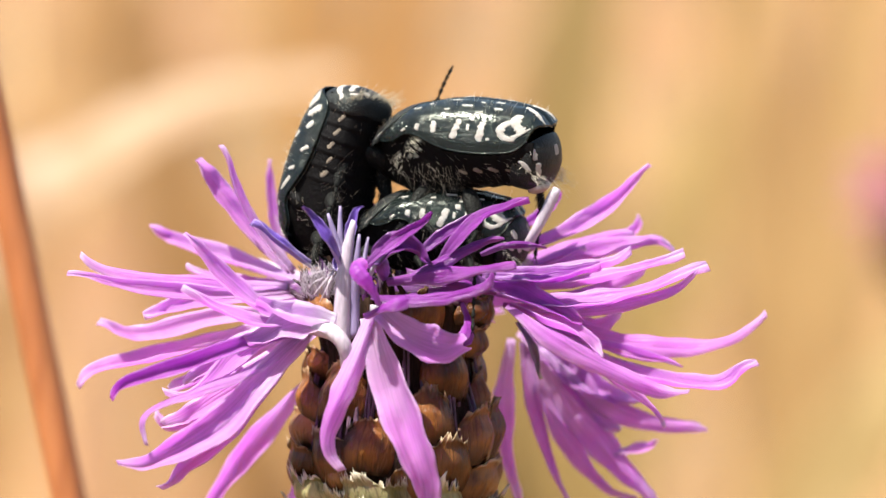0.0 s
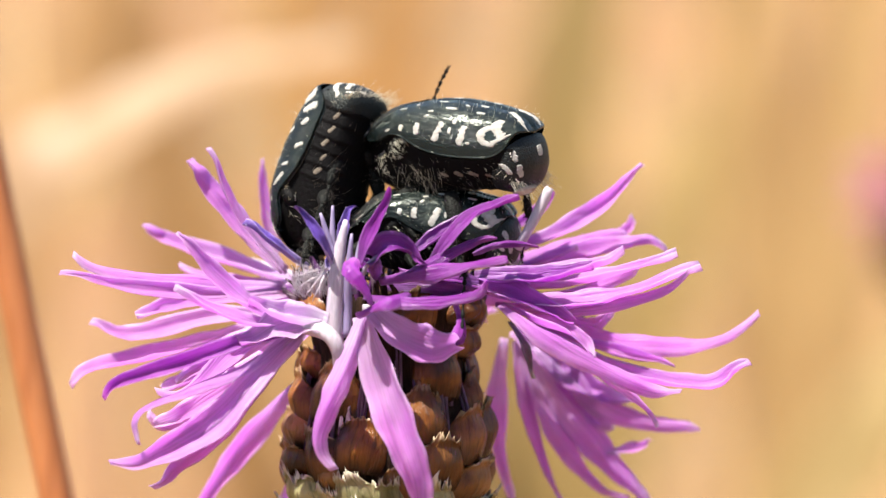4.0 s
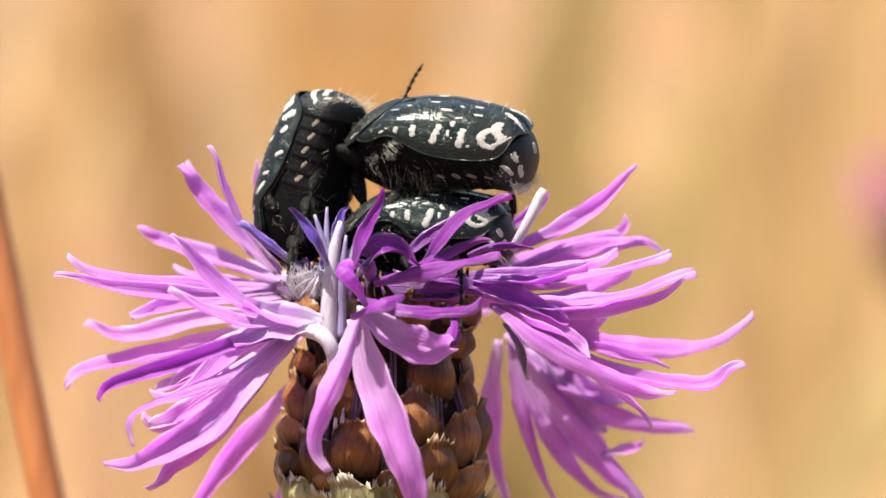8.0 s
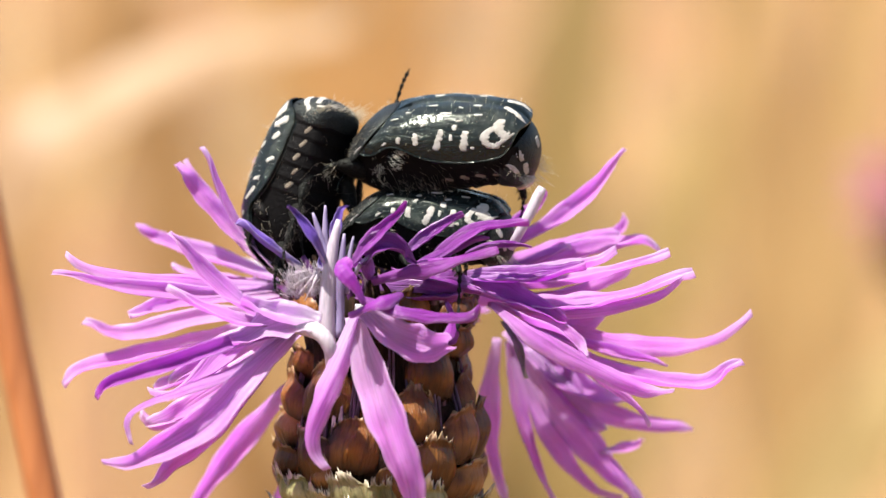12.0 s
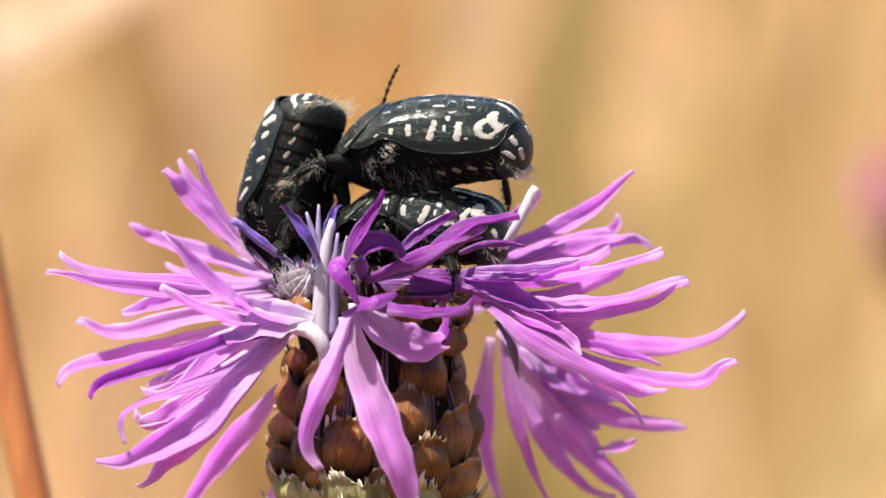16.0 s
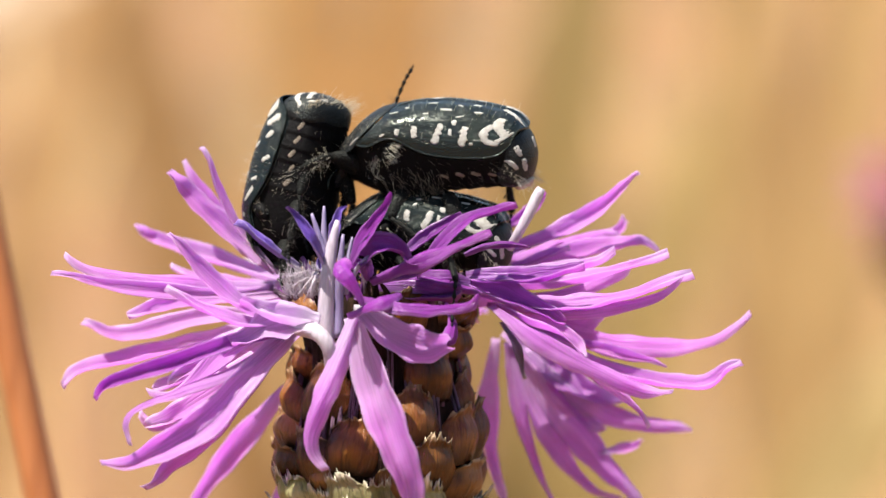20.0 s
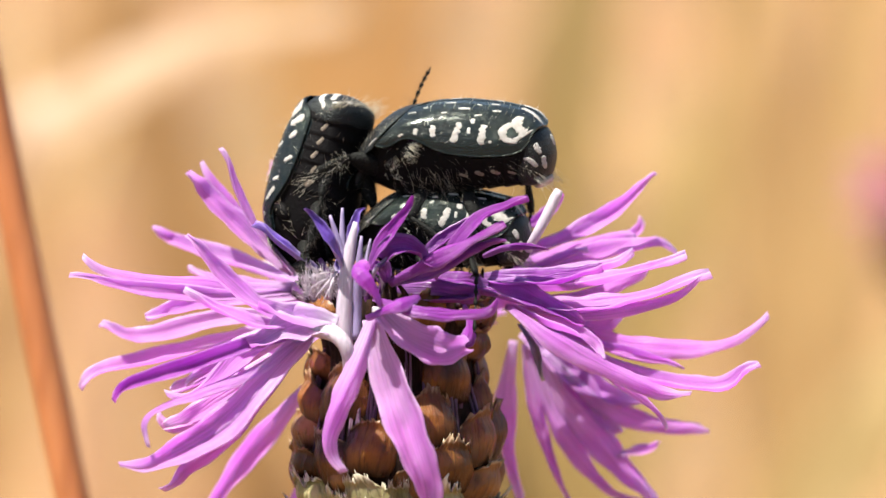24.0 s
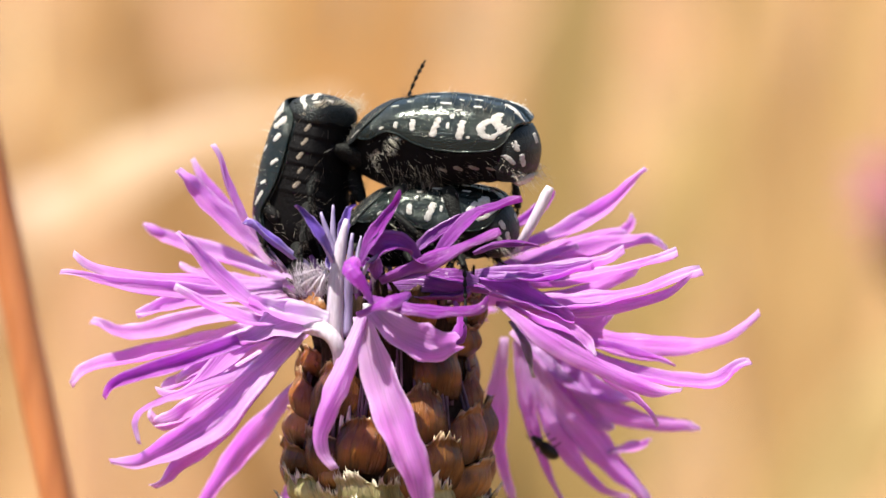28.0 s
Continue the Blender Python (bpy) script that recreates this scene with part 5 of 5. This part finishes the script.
arching = blade([(-78, 330, -490), (-72, 330, -300), (-64, 330, -120), (-70.13, 330.00, -28.89), (-49.35, 330.00, 1.95), (-39.91, 330.00, 9.82), (-28.58, 330.00, 15.80), (-17.88, 330.00, 18.32), (-9.06, 330.00, 19.58)], 13, straw, "grass_blade", "broad pale straw-coloured grass blade arching over")

# ---- dry stems and leaves standing far behind, each one apart ----
far_olive = plain_material("olive_dry_leaf", (0.276, 0.179, 0.047), (0.345, 0.222, 0.063), 40, 0.6, 0.2, (2, 2, 0.2), 0.2)
far_peach = plain_material("peach_dry_leaf", (0.473, 0.241, 0.069), (0.542, 0.294, 0.091), 40, 0.6, 0.2, (2, 2, 0.2), 0.3)
far_brown = plain_material("brown_dry_leaf", (0.315, 0.169, 0.053), (0.394, 0.212, 0.069), 40, 0.6, 0.2, (2, 2, 0.2), 0.2)
far_pale = plain_material("pale_dry_leaf", (0.483, 0.294, 0.105), (0.552, 0.357, 0.138), 40, 0.6, 0.2, (2, 2, 0.2), 0.3)


def far_leaf(x, z, deep, width, lean, material, label):
    """A dry leaf whose middle passes the place given, rising from the ground and ending above it."""
    ob = thing("dry_leaf", BASE, label, "grass", "dry leaves in the distance")
    foot = -(0.45 + deep * MM * math.sin(radians(-TILT))) / MM / math.cos(radians(TILT)) - 6 + deep * MM * 280
    pts = [Vector((x + lean * (h - z) + 0.0006 * lean * (h - z) ** 2, deep + 0.10 * max(0.0, h - z + 90), h)) for h in (z + 75, z + 30, z, z - 60, z - 140, min(foot, z - 200))]
    verts, faces, uvs = lobe_data(pts[::-1], width, 0, True)
    mesh_part("leaf_blade", verts, faces, material, ob, uvs=uvs)
    tube("midrib", [p + Vector((0, 0.4, 0)) for p in pts[::-1]], width * 0.06, material, ob, "", 26, 6, lambda q: 1 - 0.8 * q)
    return ob


far_leaf(-25.74, 39.18, 850, 18, -0.12, far_peach, "peach-coloured dry leaf standing upright")
far_leaf(-83.19, 12.75, 850, 20, 0.25, far_brown, "brown dry leaf leaning over")
far_leaf(-65.23, 38.49, 900, 24, -0.3, far_brown, "brown dry leaf standing upright")
far_leaf(-9.65, 43.78, 850, 20, 0.1, far_peach, "peach-coloured dry leaf standing upright")
far_leaf(28.30, 45.68, 900, 24, 0.15, far_olive, "olive-brown dry leaf standing upright")
far_leaf(50.71, 2.62, 950, 26, 0.35, far_olive, "olive-brown dry leaf leaning over")
far_leaf(60.01, 26.49, 800, 18, -0.1, far_pale, "pale dry leaf standing upright")
far_leaf(83.81, 15.11, 950, 24, 0.12, far_brown, "brown dry leaf standing upright")
far_leaf(77.74, 28.43, 750, 16, 0.1, far_pale, "pale dry leaf standing upright")
far_leaf(71.54, -39.87, 700, 22, 0.7, far_olive, "olive-brown dry leaf leaning over")
far_leaf(13.77, 18.32, 1000, 16, 0.3, far_brown, "brown dry leaf leaning over")

# ---- another knapweed far behind ----
far = thing("distant_knapweed_flower", BASE, "distant pink knapweed flower on a thin stem", "flower")
c = Vector((60.72, 420.00, 4.96))
rng = random.Random(31)
for k in range(40):
    a, el = rng.uniform(0, 6.283), rng.uniform(-0.6, 0.9)
    way = Vector((math.cos(a) * math.cos(el), math.sin(a) * math.cos(el), math.sin(el)))
    lobe(far, [c + way * 2, c + way * 6 + Vector((0, 0, 0.6)), c + way * rng.uniform(9, 13)], 2.2, rng.uniform(-60, 60), petal_faded)
v, f = revolve([(z, r) for z, r in ((0, 2), (-3, 4.2), (-7, 4.6), (-10, 3), (-11.5, 0.8))], 20)
mesh_part("involucre", [Vector(q) + c - Vector((AXIS, 0, 0)) for q in v], f, bract_brown, far)
tube("stem", [c + Vector((0, 0, -11)), c + Vector((2, 10, -120)), c + Vector((4, 60, -440))], 0.9, stem_green, far, "", 20, 8)


def motions():
    walk(flower, [(0, sway(0.00, -0.00)), (0.5, sway(-0.05, -0.02)), (1, sway(-0.09, -0.00)), (1.5, sway(-0.14, -0.00)), (2, sway(-0.14, -0.02)), (2.5, sway(-0.37, 0.04)), (3, sway(-0.48, 0.04)), (3.5, sway(-0.31, 0.02)), (5.5, sway(-0.95, 0.07)), (6, sway(-1.04, 0.07)), (6.5, sway(-1.21, 0.09)), (7, sway(-1.06, 0.02)), (7.5, sway(-0.89, 0.02)), (8, sway(-0.69, -0.05)), (8.5, sway(-0.32, -0.07)), (9, sway(-0.12, -0.05)), (9.5, sway(-0.14, 0.02)), (10, sway(-0.35, 0.02)), (10.5, sway(-0.40, 0.02)), (11, sway(-0.55, 0.04)), (11.5, sway(-0.61, 0.04)), (12, sway(-0.78, 0.04)), (12.5, sway(-0.90, 0.11)), (14.5, sway(-0.95, 0.07)), (15, sway(-1.13, 0.07)), (15.5, sway(-1.23, 0.07)), (16, sway(-1.12, 0.07)), (16.5, sway(-0.87, 0.07)), (17, sway(-0.93, 0.07)), (17.5, sway(-1.01, 0.09)), (18, sway(-1.01, 0.09)), (18.5, sway(-0.99, 0.09)), (19, sway(-0.93, 0.04)), (19.5, sway(-0.90, 0.02)), (20, sway(-0.84, -0.00)), (20.5, sway(-0.84, -0.02)), (21, sway(-0.75, -0.05)), (21.5, sway(-0.52, -0.05)), (23.5, sway(0.17, -0.09)), (24, sway(0.11, -0.09)), (24.5, sway(-0.01, -0.05)), (25, sway(0.05, -0.05)), (25.5, sway(0.02, -0.02)), (26, sway(-0.12, 0.02)), (26.5, sway(-0.21, 0.05)), (27, sway(-0.34, 0.07)), (27.5, sway(-0.35, 0.04)), (28, sway(-0.37, 0.07))])
    # the raised hind foot paddles to and fro
    walk(raised, [(t, pose(x * MM, 0, z * MM)) for t, x, z in ((0, -0.46, 0), (2, -0.5, 0), (3.5, -0.6, 0), (5.5, -0.4, 0), (6.5, -0.4, 0), (8, -0.3, -0.2), (9, 0.4, -0.5), (10, 0.1, -0.5), (11, 0.1, -0.5), (12, -0.1, -0.5), (14.5, -0.2, -0.1), (17, -0.3, 0), (20, -0.4, 0), (25, -0.4, 0), (26, -0.5, 0), (28, -0.5, 0))])
    walk(rider, [(0, rider_at(1.19, 5.26, -11.9, 1.2, 7.7)), (0.5, rider_at(1.12, 5.26, -14.6, 0.9, 7.8)), (1, rider_at(1.10, 5.30, -16.3, 0.9, 6.3)), (1.5, rider_at(0.91, 5.18, -14.6, 2.4, 6.7)), (2, rider_at(0.95, 5.35, -16.6, 0.2, 4.9)), (2.5, rider_at(0.45, 5.24, -12.4, 4.3, 8.8)), (3, rider_at(0.49, 5.26, -14.3, 3.2, 9.8)), (3.5, rider_at(0.65, 5.18, -17.2, 2.5, 9.5)), (5.5, rider_at(-0.39, 5.28, -19.2, -1.2, 11.3)), (6, rider_at(-0.41, 5.34, -17.5, -2.2, 8.5)), (6.5, rider_at(-0.28, 5.39, -10.6, -0.8, 11.4)), (7, rider_at(-0.21, 5.30, -9.4, -1.2, 11.5)), (7.5, rider_at(-0.27, 5.34, -12.0, -3.7, 12.1)), (8, rider_at(-0.17, 5.27, -6.0, 3.6, 13.7)), (8.5, rider_at(1.09, 5.31, 4.7, 10.4, 18.3)), (9, rider_at(1.54, 5.12, 7.3, 5.2, 21.7)), (9.5, rider_at(1.12, 5.33, 3.2, 3.7, 21.0)), (10, rider_at(0.74, 5.34, 2.6, 1.4, 24.0)), (10.5, rider_at(0.50, 5.31, 3.2, -1.4, 29.3)), (11, rider_at(0.53, 5.19, 1.7, -3.5, 30.2)), (11.5, rider_at(0.42, 5.17, -4.5, -2.4, 26.4)), (12, rider_at(0.01, 5.29, -4.5, -4.4, 19.7)), (12.5, rider_at(-0.28, 5.40, -1.3, -4.5, 15.6)), (14.5, rider_at(-0.32, 5.35, 2.4, -1.2, 10.0)), (15, rider_at(-0.50, 5.37, 2.0, -0.2, 10.0)), (15.5, rider_at(-0.59, 5.37, 2.6, -1.7, 11.0)), (16, rider_at(-0.60, 5.31, 1.2, -1.9, 10.5)), (16.5, rider_at(-0.36, 5.37, 0.0, -1.9, 13.7)), (17, rider_at(-0.22, 5.34, 1.1, -2.4, 10.9)), (17.5, rider_at(-0.24, 5.36, 1.4, 0.6, 10.9)), (18, rider_at(-0.23, 5.27, 2.0, 1.4, 10.7)), (18.5, rider_at(-0.25, 5.27, 0.2, 1.2, 10.1)), (19, rider_at(-0.46, 5.31, -2.9, -0.9, 7.9)), (19.5, rider_at(-0.37, 5.20, 0.6, 1.0, 10.4)), (20, rider_at(-0.29, 5.17, -0.3, 1.3, 11.1)), (20.5, rider_at(-0.24, 5.16, -1.0, 0.7, 10.7)), (21, rider_at(-0.18, 5.15, 0.1, 2.2, 11.6)), (21.5, rider_at(0.04, 5.14, 0.0, 1.1, 10.7)), (23.5, rider_at(0.73, 5.15, -1.3, 0.0, 8.2)), (24, rider_at(0.70, 5.15, -0.0, 0.5, 9.2)), (24.5, rider_at(0.55, 5.21, -0.2, 0.0, 7.9)), (25, rider_at(0.60, 5.24, 0.0, -0.5, 7.2)), (25.5, rider_at(0.65, 5.43, -3.3, 0.1, 5.7)), (26, rider_at(0.45, 5.29, 0.5, 4.0, 10.3)), (26.5, rider_at(0.20, 5.35, -2.7, 2.7, 15.7)), (27, rider_at(0.13, 5.40, -8.0, 1.7, 17.8)), (27.5, rider_at(-0.05, 5.56, -6.6, -0.0, 11.2)), (28, rider_at(-0.08, 5.47, -7.1, 1.1, 10.1))])
    # its tail pumps up and down
    hub = Vector((-2.5, 0, 0.8)) * MM
    walk(rider_tail, [(t, Matrix.Translation(hub) @ pose(0, 0, 0, 0, a, 0) @ Matrix.Translation(-hub)) for t, a in ((0, -10.2), (0.5, -8.1), (1, 1.8), (1.5, 1.3), (2, -5.3), (2.5, -5.3), (3, -4.0), (3.5, -4.1), (5.5, -6.4), (6, -6.0), (6.5, -4.5), (7, -4.5), (7.5, 4.0), (8, -2.1), (8.5, -8.7), (9, -8.9), (9.5, -7.3), (10, -8.2), (10.5, -9.7), (11, -14.3), (11.5, -11.9), (12, -8.4), (12.5, -5.6), (14.5, 3.6), (15, -0.1), (15.5, 0.2), (16, 2.8), (16.5, 1.0), (17, 0.6), (17.5, 0.5), (18, -1.5), (18.5, -3.4), (19, -1.6), (19.5, -1.5), (20, -0.4), (20.5, 4.9), (21, 7.4), (21.5, 3.9), (23.5, 0.8), (24, -0.0), (24.5, 0.7), (25, 2.6), (25.5, -0.2), (26, 6.3), (26.5, 0.8), (27, -1.8), (27.5, -3.5), (28, -1.4))])
    walk(climber, [(0, climber_at(-5.80, 4.10, 2.8)), (0.5, climber_at(-5.77, 4.15, 1.7)), (1, climber_at(-5.77, 4.18, 2.9)), (1.5, climber_at(-5.81, 4.12, 3.7)), (2, climber_at(-5.93, 4.12, 3.9)), (2.5, climber_at(-6.21, 4.21, 3.8)), (3, climber_at(-6.29, 4.21, 4.0)), (3.5, climber_at(-5.99, 4.26, 5.0)), (5.5, climber_at(-7.15, 4.08, 3.1)), (6, climber_at(-7.18, 4.06, 3.4)), (6.5, climber_at(-7.59, 4.16, 2.9)), (7, climber_at(-7.39, 4.05, 2.8)), (7.5, climber_at(-7.50, 4.01, 2.5)), (8, climber_at(-7.14, 3.86, 2.1)), (8.5, climber_at(-6.76, 4.01, 4.6)), (9, climber_at(-6.73, 3.63, 2.9)), (9.5, climber_at(-6.76, 3.63, 4.1)), (10, climber_at(-7.16, 3.36, 2.7)), (10.5, climber_at(-7.43, 2.99, 1.7)), (11, climber_at(-7.57, 2.99, 1.9)), (11.5, climber_at(-7.56, 3.34, 3.6)), (12, climber_at(-7.66, 3.49, 4.4)), (12.5, climber_at(-7.89, 3.62, 2.8)), (14.5, climber_at(-7.79, 3.68, 0.8)), (15, climber_at(-8.15, 3.71, -0.1)), (15.5, climber_at(-8.20, 3.68, -1.0)), (16, climber_at(-8.05, 3.62, 0.0)), (16.5, climber_at(-7.85, 3.64, -0.6)), (17, climber_at(-7.79, 3.63, 0.2)), (17.5, climber_at(-7.89, 3.72, 0.0)), (18, climber_at(-7.85, 3.72, -0.1)), (18.5, climber_at(-7.87, 3.73, -0.4)), (19, climber_at(-7.96, 3.69, -0.8)), (19.5, climber_at(-7.82, 3.66, -0.2)), (20, climber_at(-7.77, 3.68, -0.7)), (20.5, climber_at(-7.72, 3.66, -0.4)), (21, climber_at(-7.57, 3.64, -0.2)), (21.5, climber_at(-7.34, 3.61, 0.1)), (23.5, climber_at(-6.53, 3.67, 1.0)), (24, climber_at(-6.62, 3.62, 1.0)), (24.5, climber_at(-6.82, 3.67, -0.6)), (25, climber_at(-6.78, 3.66, -0.8)), (25.5, climber_at(-6.82, 3.89, -0.1)), (26, climber_at(-6.96, 3.84, 0.4)), (26.5, climber_at(-7.00, 3.75, 0.4)), (27, climber_at(-7.04, 3.81, 0.5)), (27.5, climber_at(-7.34, 3.70, -3.6)), (28, climber_at(-7.27, 3.59, -3.5))])
    walk(lower, [(0, lower_at(-0.06, 0.72, 0.0)), (0.5, lower_at(-0.05, 0.71, 1.7)), (1, lower_at(-0.07, 0.79, 1.7)), (1.5, lower_at(-0.11, 0.83, -0.0)), (2, lower_at(-0.15, 0.81, -1.7)), (2.5, lower_at(-0.44, 0.85, -1.7)), (3, lower_at(-0.60, 0.80, 0.0)), (3.5, lower_at(-0.45, 0.74, 1.8)), (5.5, lower_at(-0.94, 0.91, -1.7)), (6, lower_at(-1.01, 0.89, 0.1)), (6.5, lower_at(-1.19, 0.87, 1.8)), (7, lower_at(-1.09, 0.75, 1.7)), (7.5, lower_at(-0.97, 0.74, -0.1)), (8, lower_at(-0.82, 0.70, -1.8)), (8.5, lower_at(-0.47, 0.73, -1.7)), (9, lower_at(-0.25, 0.79, 0.1)), (9.5, lower_at(-0.22, 0.85, 1.8)), (10, lower_at(-0.37, 0.82, 1.7)), (10.5, lower_at(-0.38, 0.77, -0.1)), (11, lower_at(-0.52, 0.76, -1.8)), (11.5, lower_at(-0.61, 0.78, -1.7)), (12, lower_at(-0.83, 0.82, 0.1)), (12.5, lower_at(-1.01, 0.94, 1.8)), (14.5, lower_at(-1.01, 0.79, -1.6)), (15, lower_at(-1.14, 0.79, 0.2)), (15.5, lower_at(-1.20, 0.83, 1.8)), (16, lower_at(-1.09, 0.88, 1.6)), (16.5, lower_at(-0.88, 0.91, -0.2)), (17, lower_at(-1.00, 0.90, -1.8)), (17.5, lower_at(-1.13, 0.88, -1.6)), (18, lower_at(-1.16, 0.79, 1.3)), (18.5, lower_at(-1.10, 0.79, 0.6)), (19, lower_at(-0.97, 0.62, 3.0)), (19.5, lower_at(-0.93, 0.60, 3.0)), (20, lower_at(-0.93, 0.60, 3.0)), (20.5, lower_at(-0.90, 0.64, 2.2)), (21, lower_at(-0.81, 0.68, 0.7)), (21.5, lower_at(-0.58, 0.68, 0.7)), (23.5, lower_at(0.08, 0.77, -0.7)), (24, lower_at(0.03, 0.75, 0.0)), (24.5, lower_at(-0.10, 0.77, 0.8)), (25, lower_at(-0.01, 0.82, 0.8)), (25.5, lower_at(-0.08, 0.98, 1.5)), (26, lower_at(-0.26, 0.85, 2.4)), (26.5, lower_at(-0.47, 0.75, 2.1)), (27, lower_at(-0.77, 0.66, 3.0)), (27.5, lower_at(-0.70, 1.08, -1.7)), (28, lower_at(-0.69, 1.04, -2.9))])
    walk(stalk, [(0, stalk_at(0.00)), (0.5, stalk_at(-0.09)), (1, stalk_at(-0.18)), (1.5, stalk_at(-0.27)), (2, stalk_at(-0.27)), (2.5, stalk_at(-0.71)), (3, stalk_at(-0.92)), (3.5, stalk_at(-0.59)), (5.5, stalk_at(-1.83)), (6, stalk_at(-2.00)), (6.5, stalk_at(-2.33)), (7, stalk_at(-2.03)), (7.5, stalk_at(-1.71)), (8, stalk_at(-1.33)), (8.5, stalk_at(-0.62)), (9, stalk_at(-0.24)), (9.5, stalk_at(-0.27)), (10, stalk_at(-0.68)), (10.5, stalk_at(-0.77)), (11, stalk_at(-1.06)), (11.5, stalk_at(-1.18)), (12, stalk_at(-1.50)), (12.5, stalk_at(-1.74)), (14.5, stalk_at(-1.83)), (15, stalk_at(-2.18)), (15.5, stalk_at(-2.36)), (16, stalk_at(-2.15)), (16.5, stalk_at(-1.68)), (17, stalk_at(-1.80)), (17.5, stalk_at(-1.94)), (18, stalk_at(-1.94)), (18.5, stalk_at(-1.91)), (19, stalk_at(-1.80)), (19.5, stalk_at(-1.74)), (20, stalk_at(-1.62)), (20.5, stalk_at(-1.62)), (21, stalk_at(-1.44)), (21.5, stalk_at(-1.00)), (23.5, stalk_at(0.33)), (24, stalk_at(0.21)), (24.5, stalk_at(-0.03)), (25, stalk_at(0.09)), (25.5, stalk_at(0.03)), (26, stalk_at(-0.23)), (26.5, stalk_at(-0.41)), (27, stalk_at(-0.65)), (27.5, stalk_at(-0.68)), (28, stalk_at(-0.71))])
    walk(bug, [(0, bug_at(6.88, 4.50, -3.62, 0)), (17.2, bug_at(6.57, 4.50, -3.92, -20)), (17.7, bug_at(6.74, -8.00, -4.11, -10)), (18, bug_at(7.29, -8.00, -4.35, -15)), (18.5, bug_at(7.15, -8.00, -4.29, -25)), (19, bug_at(7.03, -8.00, -4.23, -35)), (19.5, bug_at(6.58, -6.00, -3.85, -30)), (20, bug_at(6.11, 4.00, -3.49, -20)), (23.7, bug_at(7.48, 4.50, -4.08, 0)), (24, bug_at(7.97, 4.50, -4.29, 0)), (24.15, bug_at(8.27, 2.00, -4.44, 0)), (24.3, bug_at(8.33, -7.60, -4.41, 5)), (24.6, bug_at(9.13, -7.00, -4.60, -10)), (25, bug_at(10.08, -1.50, -4.41, 85)), (25.2, bug_at(9.93, 3.00, -4.21, 100)), (25.6, bug_at(9.02, 5.00, -4.60, 160)), (25.95, bug_at(7.83, 6.00, -5.53, 190)), (26.1, bug_at(6.73, 3.50, -6.03, 200)), (26.25, bug_at(6.37, 2.00, -6.40, 215)), (26.6, bug_at(6.15, 6.20, -7.62, 260)), (27, bug_at(6.37, 6.20, -9.21, 290)), (27.2, bug_at(6.61, 6.20, -9.63, 295)), (27.4, bug_at(6.80, 6.20, -10.12, 300)), (27.6, bug_at(6.60, 6.20, -11.08, 250)), (27.8, bug_at(6.18, 6.20, -11.23, 190)), (28, bug_at(5.60, 6.20, -10.80, 140))])
    # blade in the wind: right, up, turn
    walk(arching, [(t, BASE @ pose(x * MM, 0, z * MM, 0, a)) for t, x, z, a in (
        (0, 0, 0, 0), (1, 0, 1, 0), (3.0, 2, -4, 0), (3.5, 2, -2, 0), (5.5, -4, 22, 0), (7, -4, 26, 0), (8, -4, 24, 0), (9, -4, 20, 0), (10, -2, 14, 0), (11, 0, 9, 0), (12, 0, 5, 0), (12.5, 0, 7, 0),
        (14.5, -2, 12, 0), (16, -4, 15, 0), (18, -6, 19, 0), (20, -6, 19, 0), (21.5, -4, 17, 0), (23.5, 0, 7, 0), (25, 0, 6, 0), (26, 0, 10, 0), (27, 0, 2, 0), (28, 0, -4, 0))])
    # lobes that stir as the beetles push them
    def hinge(ob, rows):
        spot = ob.location.copy()
        walk(ob, [(t, Matrix.Translation(spot) @ pose(0, 0, 0, 0, a, 0)) for t, a in rows])
    hinge(tilt_lobe, [(0, 0), (0.6, 0), (1.2, -20), (2, -26), (3, -28), (6, -30), (8, -30), (10, -22), (11, -6), (12, -10), (15, -22), (17, -24), (20, -22), (23.5, -20), (25, -18), (28, -22)])
    hinge(arch_lobe, [(0, 0), (6, -2), (8, -3), (9, -11), (10, -5), (11, 2), (12, 13), (14.5, 12), (16, 10), (20, 3), (24, -2), (28, 0)])
    hinge(droop_lobe, [(0, 0), (2, 3), (3.5, 4), (6, 4), (8, 11), (10, 10), (11.5, 16), (12.5, 15), (15, 13), (17, 12), (20, 10), (24, 12), (26, 10), (28, 12)])
    hinge(rise_lobe, [(0, 0), (3.5, -2), (6, -4), (8, -5), (10, -3), (11.5, -5), (12.5, -8), (14.5, -12), (15, -13), (17, -19), (20, -15), (24, -20), (26, -18), (28, -15)])
    hinge(up_lobe, [(0, 0), (8, 0), (9, 1), (10.5, 1), (11, -9), (12, -6), (12.5, -2), (14.5, 2), (16, 3), (28, 2)])
    for ob in down_lobes:
        hinge(ob, [(0, 0), (7, 0.5), (8, 1.5), (8.5, 4), (9, 8), (9.5, 5.5), (10, 4), (11, 2), (12.5, 2), (14.5, 4.5), (16.5, 4), (18, 3), (21, 2), (25, 1.5), (26, 4), (27, 2), (28, 1.5)])
    hinge(sway_lobe, [(0, 0), (3, -3), (6, 0), (8, 0.5), (10, 0), (12, -2), (15, -4), (17, -5), (20, -1.5), (23.5, -1), (25, -1), (28, -0.5)])
    hinge(wide_lobe, [(0, 0), (3, -0.5), (6, -2), (8, -3), (11, -2.5), (12.5, -4), (14.5, -6), (17, -7), (20, -7), (25, -6.5), (28, -7)])


motions()
